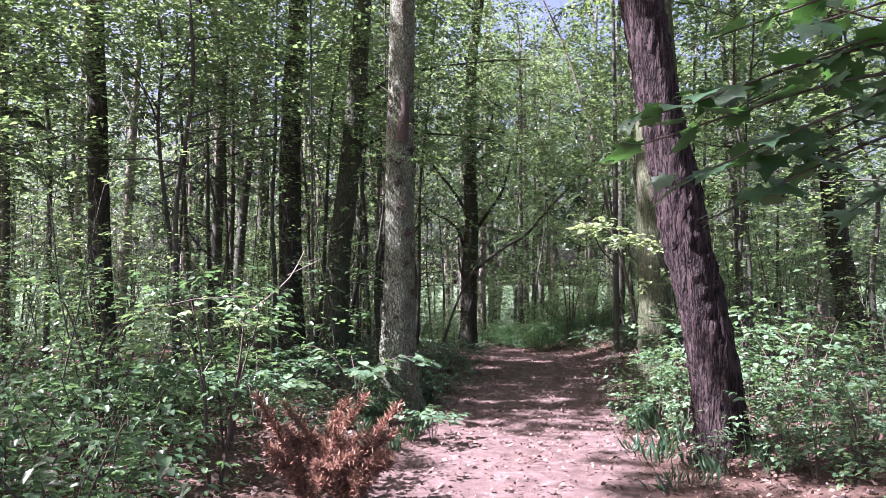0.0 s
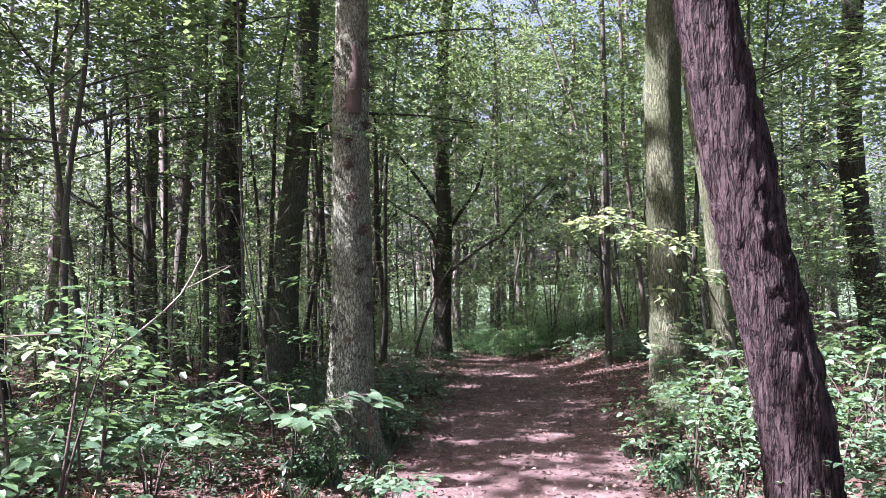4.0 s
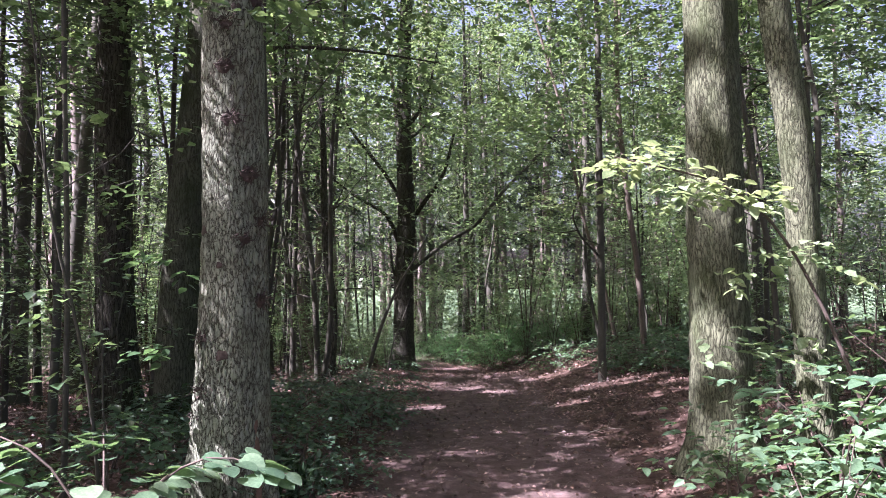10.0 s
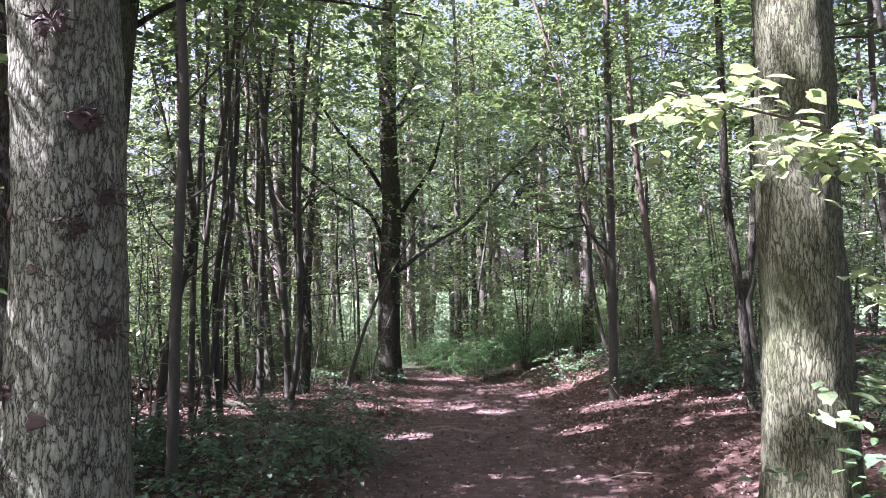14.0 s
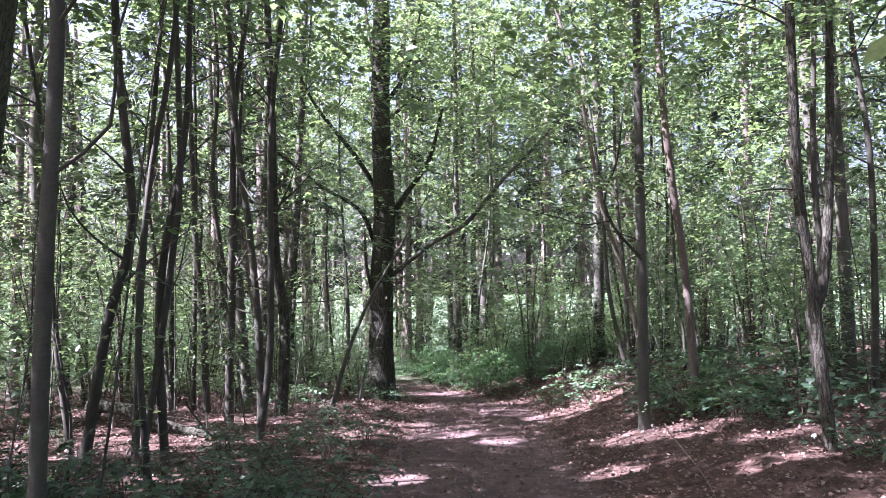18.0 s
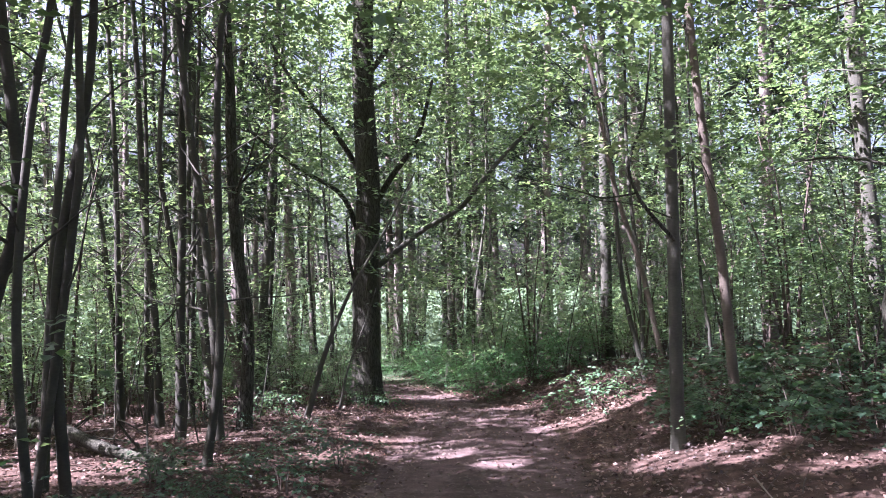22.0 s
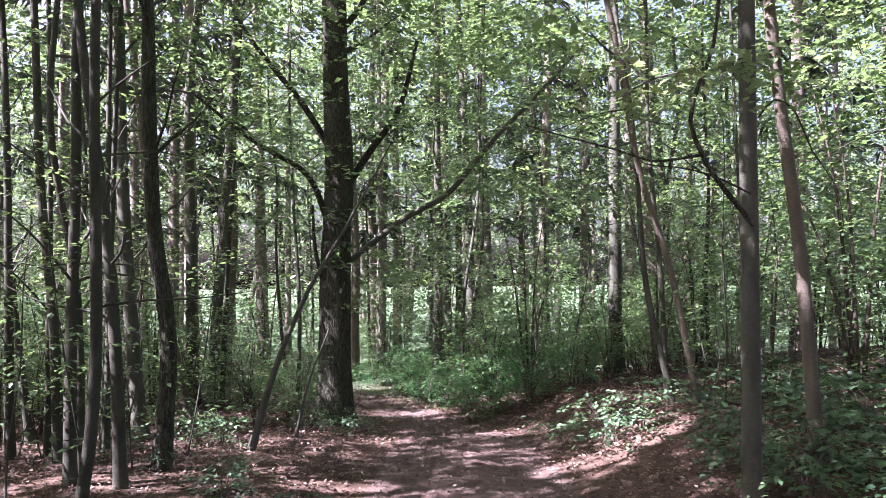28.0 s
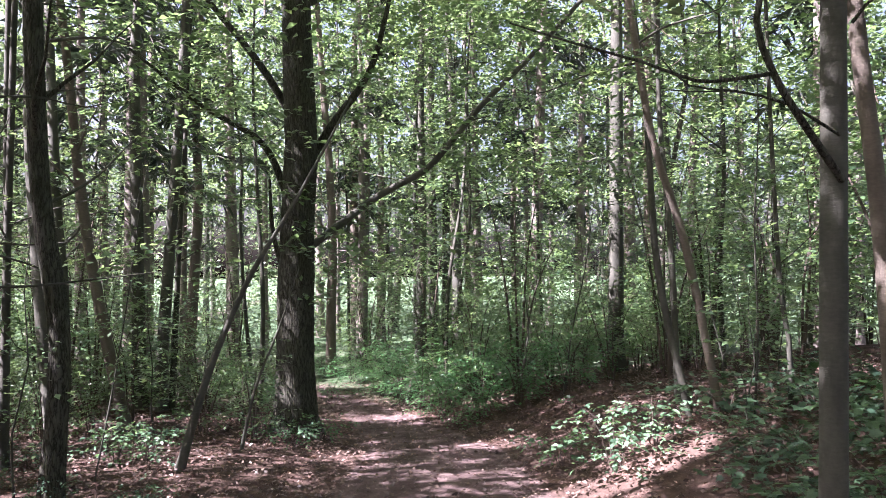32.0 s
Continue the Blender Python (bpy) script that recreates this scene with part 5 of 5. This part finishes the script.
part("scar", stem("scar", [p + (0.02, -rad * 0.72, -0.3), p + (0.05, -rad * 0.68, 0.1), p + (0.02, -rad * 0.66, 0.45)], 0.08, 0.06, KNOT, 10, 0.05), OLD_OAK, "torn red-brown wood")
foliage_on(OLD_OAK, "foliage", [(-0.82, 8.85, 1.68), (-0.95, 8.8, 1.75)], 5, 6, 0.14, 0.085, (0.03, 0.03, 0.03), LEAF_SHRUB, OVAL, 310)
foliage_on(OLD_OAK, "foliage", [(-0.85, 8.8, 1.25), (-0.95, 8.7, 1.2)], 4, 6, 0.14, 0.08, (0.03, 0.03, 0.03), LEAF_SHRUB, OVAL, 311)
foliage_on(OLD_OAK, "foliage", [(-0.72, 8.75, 3.1), (-0.35, 8.7, 3.2)], 9, 8, 0.25, 0.08, (0.12, 0.06, 0.04), LEAF, OVAL, 312)

# ---- maple whose branch hangs over the start of the path ----
LOBES = [(0, 0), (0.10, 0.02), (0.34, -0.10), (0.30, 0.12), (0.56, 0.20), (0.42, 0.34), (0.52, 0.62), (0.28, 0.55), (0.16, 0.66), (0.0, 1.0)]
LOBES = LOBES + [(-x, y) for x, y in reversed(LOBES[1:-1])]
MAPLE = (np.array([(x, y, 0.10 * abs(x) - 0.12 * y * y) for x, y in LOBES] + [(0, 0.4, 0.0)]),
         np.array([(len(LOBES), (i + 1) % len(LOBES), i) for i in range(len(LOBES))]))


def maple():
    ob = thing("maple", 3.15, 3.3, float(ground_z(3.15, 3.3)), "young maple with large dark green lobed leaves over the path", "maple tree")
    foot = np.array(ob.matrix_basis.translation)
    part("trunk", stem("trunk", [(0, 0, -0.1), (0.05, 0, 1.5), (0.0, 0.02, 3.2), (0.1, 0, 5.5)], 0.06, 0.02, BARK_YOUNG, 12), ob)
    r = np.random.default_rng(88)
    leaf = leaf_cloud("leaf", np.zeros((1, 3)), np.array([[0, 1.0, 0]]), np.array([[0, 0, 1.0]]), np.array([0.175]), LEAF_MAPLE, MAPLE)
    for tip, start in (((0.66, 2.65, 2.06), 2.75), ((0.88, 2.7, 1.93), 2.75), ((1.05, 2.8, 1.80), 2.6), ((1.3, 2.5, 2.5), 3.0), ((1.0, 2.75, 2.28), 2.95), ((1.6, 2.6, 2.25), 2.9), ((1.35, 2.9, 2.05), 2.7), ((1.75, 3.0, 1.85), 2.5), ((1.15, 2.9, 2.6), 3.2), ((1.9, 2.7, 2.6), 3.1), ((2.0, 3.0, 2.15), 2.8), ((0.75, 2.75, 2.2), 2.9)):
        tip = np.array(tip) + (0.0, 0.16, 0.04)
        root = np.array([3.1, 3.28, start - 0.2])
        mid = root * 0.5 + tip * 0.5 + (0, 0, 0.16)
        b = part("branch", stem("branch", [root - foot, mid - foot, tip - foot], 0.013, 0.003, TWIG, 6, 0.1), ob)
        line = curve_points([root, mid, tip], 0.05)
        h = math.atan2(tip[1] - root[1], tip[0] - root[0])
        for k in range(12):
            q = line[int(len(line) * (0.42 + 0.58 * (k + 0.9) / 12)) - 1] - foot
            lf = part("leaf", leaf, b)
            lf.matrix_basis = Matrix.Translation(q + r.uniform(-0.04, 0.04, 3)) @ pose(0, 0, 0, r.uniform(-50, 12), r.uniform(-32, 32), math.degrees(h) - 90 + (k % 2 * 2 - 1) * r.uniform(10, 80)) @ Matrix.Scale(r.uniform(0.55, 1.2), 4)


maple()


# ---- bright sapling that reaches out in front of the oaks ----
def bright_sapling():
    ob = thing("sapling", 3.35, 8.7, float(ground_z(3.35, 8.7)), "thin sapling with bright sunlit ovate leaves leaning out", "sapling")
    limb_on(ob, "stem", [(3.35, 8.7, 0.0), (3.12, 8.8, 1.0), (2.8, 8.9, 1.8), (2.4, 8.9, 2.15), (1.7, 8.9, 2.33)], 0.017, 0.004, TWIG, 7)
    # part of the sunlight on these leaves is put into their colour
    foliage_on(ob, "foliage", [(1.7, 8.9, 2.34), (2.0, 8.9, 2.28)], 12, 8, 0.24, 0.09, (0.08, 0.14, 0.03), LEAF_SUNLIT, OVAL, 321, 0.2)
    foliage_on(ob, "foliage", [(2.1, 8.85, 2.14), (2.6, 8.85, 2.12)], 20, 8, 0.26, 0.09, (0.10, 0.16, 0.03), LEAF_SUNLIT, OVAL, 322, 0.2)
    foliage_on(ob, "foliage", [(2.55, 8.9, 1.62), (2.85, 8.9, 1.72)], 11, 8, 0.22, 0.09, (0.08, 0.12, 0.05), LEAF_SUNLIT, OVAL, 323)
    foliage_on(ob, "foliage", [(2.4, 9.0, 1.2), (2.8, 9.0, 1.1)], 12, 8, 0.22, 0.09, (0.12, 0.12, 0.06), LEAF_SUNLIT, OVAL, 324)


bright_sapling()


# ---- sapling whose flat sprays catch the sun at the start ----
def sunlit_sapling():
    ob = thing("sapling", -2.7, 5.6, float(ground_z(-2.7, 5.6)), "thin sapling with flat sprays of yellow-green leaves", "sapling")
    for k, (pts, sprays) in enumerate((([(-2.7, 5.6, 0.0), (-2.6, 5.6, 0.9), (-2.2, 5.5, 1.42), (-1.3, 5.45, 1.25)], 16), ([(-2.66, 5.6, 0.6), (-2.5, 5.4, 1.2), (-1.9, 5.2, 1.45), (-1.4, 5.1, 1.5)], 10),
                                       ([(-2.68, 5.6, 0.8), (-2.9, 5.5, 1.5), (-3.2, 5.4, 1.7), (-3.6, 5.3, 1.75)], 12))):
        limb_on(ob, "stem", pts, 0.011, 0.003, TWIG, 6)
        # the first two boughs are coloured as sunlit, the third plain
        foliage_on(ob, "foliage", pts[1:], sprays, 8, 0.2, 0.075, (0.10, 0.12, 0.02), LEAF_SUNLIT if k < 2 else LEAF, OVAL, 330 + k, 0.15)


sunlit_sapling()


# ---- dead pine branch beside the path ----
def dead_branch(x, y, seed, size):
    r = np.random.default_rng(seed)
    ob = thing("dead_pine_branch", x, y, float(ground_z(x, y)), "dead pine branch with rust-red needles lying on the ground", "dead branch")
    pos, axs = [], []
    for k in range(13):
        h = r.uniform(-0.6, 3.6)
        L = size * r.uniform(0.6, 1.1)
        top = np.array([math.cos(h) * L * 0.5, math.sin(h) * L * 0.4, L * r.uniform(0.45, 0.95)])
        pts = [np.zeros(3), top * 0.5 + (0, 0, 0.08), top]
        part("stem", stem("stem", pts, 0.008, 0.003, NEEDLE_STEM, 5, 0.1), ob)
        line = curve_points(pts, 0.02)
        line = line[len(line) // 4:]
        n = 640
        i = r.integers(0, len(line), n)
        pos.append(line[i] + 0.01 * r.standard_normal((n, 3)))
        axs.append(unit(r.standard_normal((n, 3))) + 0.7 * unit(top))
    pos, axs = np.vstack(pos), np.vstack(axs)
    part("needles", leaf_cloud("needles", pos, axs, r.standard_normal(pos.shape), r.uniform(0.035, 0.07, len(pos)), NEEDLE_DEAD, FOLD, 0.028), ob)


NEEDLE_STEM = smooth_bark("needle_stem", (0.10, 0.045, 0.03), (0.18, 0.08, 0.05), (0.12, 0.06, 0.04))
dead_branch(-0.72, 5.2, 41, 0.84)
dead_branch(-0.92, 5.0, 42, 0.76)
dead_branch(-0.64, 4.95, 43, 0.55)

# ---- broad pale leaves in front of the old oak, and shrubs before the green oaks ----
RIM = [(0, 0), (0.20, -0.03), (0.40, 0.16), (0.44, 0.42), (0.33, 0.70), (0.14, 0.90), (0, 1.0)]
RIM = RIM + [(-x, y) for x, y in reversed(RIM[1:-1])]
BROAD = (np.array([(x, y, 0.12 * abs(x) - 0.10 * y * y) for x, y in RIM] + [(0, 0.42, 0.0)]), np.array([(len(RIM), (i + 1) % len(RIM), i) for i in range(len(RIM))]))


def fan_shrub(seed, height, reach, boughs, leaves, size, mat, label, shape):
    """A low shrub whose boughs arch out and carry their leaves in flat, level fans."""
    r = np.random.default_rng(seed)
    ob = thing("shrub", 0, 0, 0, label, "shrub")
    for k in range(boughs):
        h = 6.28 * (k + 0.7 * r.random()) / boughs
        c, s_ = math.cos(h), math.sin(h)
        top, out = height * r.uniform(0.6, 1.05), reach * r.uniform(0.75, 1.15)
        pts = [(0.03 * c, 0.03 * s_, -0.05), (0.18 * out * c, 0.18 * out * s_, 0.65 * top), (0.55 * out * c, 0.55 * out * s_, top), (out * c, out * s_, 0.88 * top)]
        bough = part("bough", stem("bough", pts, 0.009, 0.003, TWIG, 5, 0.12), ob)
        line = curve_points(pts, 0.02)
        u = 0.42 + 0.58 * r.random(leaves) ** 0.8
        side = r.uniform(-1, 1, leaves)
        wide = 0.30 * out * (1.15 - 0.75 * u)
        at = line[np.minimum((u * len(line)).astype(int), len(line) - 1)] + np.stack([-s_ * side * wide, c * side * wide, -0.10 * side ** 2 * wide + 0.02 * r.standard_normal(leaves)], -1)
        ax = np.stack([c + -s_ * side * 1.3, s_ + c * side * 1.3, -0.25 + 0.1 * r.standard_normal(leaves)], -1) + 0.25 * r.standard_normal((leaves, 3)) * (1, 1, 0.3)
        part("foliage", leaf_cloud("foliage", at, ax, np.array([0, 0, 1.0]) + 0.16 * r.standard_normal((leaves, 3)), size * r.uniform(0.6, 1.15, leaves), mat, shape), bough)
    return ob


# pale leaves, whose colour also holds the sunlight on them
FORE = [fan_shrub(131, 0.72, 0.85, 6, 34, 0.115, LEAF_PALE_SUNLIT, "low shrub with broad pale sunlit leaves in flat layers", BROAD),
        shrub(132, 1.0, 0.55, 5, 40, 7, 0.26, 0.10, LEAF_PALE_SUNLIT, "upright shrub with ovate light green leaves", shape=HEX)]
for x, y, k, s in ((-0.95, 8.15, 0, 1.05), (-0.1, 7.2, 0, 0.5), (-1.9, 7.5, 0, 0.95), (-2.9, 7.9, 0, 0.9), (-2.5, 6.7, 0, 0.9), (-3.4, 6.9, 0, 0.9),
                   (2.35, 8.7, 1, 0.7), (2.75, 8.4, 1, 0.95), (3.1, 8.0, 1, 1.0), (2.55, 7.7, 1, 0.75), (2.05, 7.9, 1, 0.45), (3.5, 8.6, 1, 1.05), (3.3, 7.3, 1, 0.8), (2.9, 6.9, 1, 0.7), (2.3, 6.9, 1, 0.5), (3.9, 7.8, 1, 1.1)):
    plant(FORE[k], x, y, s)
# brightness here includes sunlight painted into the leaf colour
BRIGHT = shrub(141, 0.75, 0.8, 5, 44, 9, 0.32, 0.085, LEAF_PALE_SUNLIT, "low bright green shrub at the edge of the path")
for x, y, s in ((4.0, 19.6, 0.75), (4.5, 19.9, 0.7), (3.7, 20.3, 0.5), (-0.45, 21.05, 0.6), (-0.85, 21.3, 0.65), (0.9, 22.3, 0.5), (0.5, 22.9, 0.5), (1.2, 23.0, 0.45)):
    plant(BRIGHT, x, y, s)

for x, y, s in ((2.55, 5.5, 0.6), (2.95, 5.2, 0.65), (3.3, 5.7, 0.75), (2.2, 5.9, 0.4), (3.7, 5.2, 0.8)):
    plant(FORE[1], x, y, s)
FLAT = shrub(145, 0.45, 0.9, 5, 40, 8, 0.36, 0.082, LEAF_LOW, "low young maple with flat layers of dark green leaves", "shrub", MAPLE)
for x, y, s in ((5.4, 15.6, 0.8), (5.7, 16.4, 1.0), (6.2, 15.0, 0.9), (4.6, 16.9, 0.8), (5.6, 17.4, 1.1), (6.6, 17.6, 1.1), (6.0, 18.7, 1.0), (5.2, 18.8, 0.7), (7.1, 19.0, 1.1), (4.5, 17.6, 0.7), (4.9, 13.7, 0.6), (5.4, 13.2, 0.7), (6.3, 20.0, 1.0), (5.5, 20.4, 0.9), (7.4, 16.6, 1.1)):
    plant(FLAT, x, y, s)

THICKET = shrub(147, 1.0, 0.8, 5, 90, 10, 0.3, 0.06, LEAF_FRESH, "dense fresh green bush where the path bends", "bush", FOLD)
for x, y, s in ((3.2, 23.9, 0.7), (3.6, 24.4, 0.95), (3.1, 24.9, 0.9), (4.2, 24.2, 1.0), (2.9, 25.8, 0.9), (3.7, 25.4, 0.9), (4.4, 25.0, 0.95), (3.3, 26.6, 0.9), (4.9, 24.1, 1.0), (2.6, 26.9, 0.8), (4.1, 26.3, 1.0), (5.3, 24.9, 1.0), (2.2, 28.0, 0.8), (1.2, 27.9, 0.5), (0.4, 25.4, 0.5), (0.2, 27.0, 0.7), (2.3, 29.0, 0.8), (3.1, 28.2, 0.9), (1.6, 30.0, 0.7), (2.6, 30.2, 0.9), (3.5, 29.5, 1.0), (0.9, 31.2, 0.7), (1.9, 31.6, 0.9), (4.2, 28.0, 1.1), (3.0, 31.5, 1.0), (-0.4, 29.4, 0.6), (-1.2, 30.6, 0.7), (0.3, 32.4, 0.8), (-0.9, 27.8, 0.6)):
    plant(THICKET, x, y, s)

# ---- fallen wood ----


def fallen(name, pts, r0, r1, mat, label, cat, twigs=0, seed=1):
    r = np.random.default_rng(seed)
    P = [np.array((x, y, float(ground_z(x, y)) + z)) for x, y, z in pts]
    ob = thing(name, *P[0], label, cat)
    line = curve_points(P, 0.12) - P[0]
    part("trunk", tube("trunk", line, np.linspace(r0, r1, len(line)), 14, mat, 0.25, 0, 0.05, seed), ob)
    for _ in range(twigs):
        q = line[int(r.integers(2, len(line) - 1))]
        part("stub", stem("stub", [q, q + r.uniform(-0.25, 0.25, 3) + (0, 0, 0.2), q + r.uniform(-0.4, 0.4, 3) + (0, 0, 0.3)], r1 * 0.4, 0.004, mat, 6, 0.08), ob)
    return ob


log = fallen("fallen_log", [(-3.3, 18.75, 0.30), (-2.75, 18.45, 0.27), (-2.2, 18.0, 0.15), (-1.6, 17.55, 0.06), (-0.95, 17.1, 0.03)], 0.10, 0.045, BARK_DARK, "fallen dark log propped on two broken stubs among the litter", "log", 3, 5)
for dx, dy in ((0.08, -0.02), (0.38, -0.16)):
    part("prop", stem("prop", [(dx, dy, -0.02), (dx - 0.03, dy - 0.05, -0.18), (dx - 0.02, dy - 0.12, -0.36)], 0.045, 0.03, DEADWOOD, 8, 0.05), log, "pale broken stub")
part("cut_end", stem("cut_end", [(0.0, 0.0, 0.0), (-0.02, 0.012, 0.005), (-0.04, 0.024, 0.01)], 0.102, 0.085, DEADWOOD, 14, 0.02), log, "pale broken end")
fallen("dead_stick", [(-2.3, 6.4, 0.3), (-1.89, 6.5, 1.02), (-1.58, 6.5, 1.30), (-1.37, 6.5, 1.50), (-1.24, 6.5, 1.75)], 0.012, 0.005, DEADWOOD, "bare pale dead stick leaning in the undergrowth", "dead stick", 2, 7)
for i in range(26):
    x, y = rng.uniform(-4.5, 5.5), rng.uniform(8, 23)
    if abs(x - path_x(y)) < path_half(y) * 0.9:
        continue
    h, L = rng.uniform(0, 6.28), rng.uniform(0.35, 1.1)
    dx, dy = math.cos(h) * L, math.sin(h) * L
    fallen("twig", [(x, y, 0.02), (x + dx * 0.5, y + dy * 0.5, 0.05), (x + dx, y + dy, 0.03)], rng.uniform(0.006, 0.014), 0.004, DEADWOOD if i % 2 else TWIG, "thin dry twig lying on the litter", "twig", 1, 50 + i)


# ---- grass and seedlings ----
def grass(name, n, x0, x1, y0, y1, height, seed, label):
    r = np.random.default_rng(seed)
    cx, cy = r.uniform(x0, x1, n // 14), r.uniform(y0, y1, n // 14)
    x, y = np.repeat(cx, 14) + 0.05 * r.standard_normal(n // 14 * 14), np.repeat(cy, 14) + 0.05 * r.standard_normal(n // 14 * 14)
    keep = np.abs(x - path_x(y)) > path_half(y) * 0.95
    x, y = x[keep], y[keep]
    m = len(x)
    pos = np.stack([x, y, ground_z(x, y)], -1)
    ax = np.stack([0.45 * r.standard_normal(m), 0.45 * r.standard_normal(m), np.ones(m)], -1)
    tagged(new(name, leaf_cloud(name, pos, ax, r.standard_normal((m, 3)), height * r.uniform(0.5, 1.3, m), LEAF_LOW, FOLD, 0.06)), label, "grass", kind="stuff")


grass("grass", 900, 1.5, 2.6, 5.4, 9.0, 0.17, 61, "thin green grass along the edge of the path")
grass("grass", 900, -1.0, -0.1, 6.5, 11.0, 0.18, 62, "short green grass along the edge of the path")
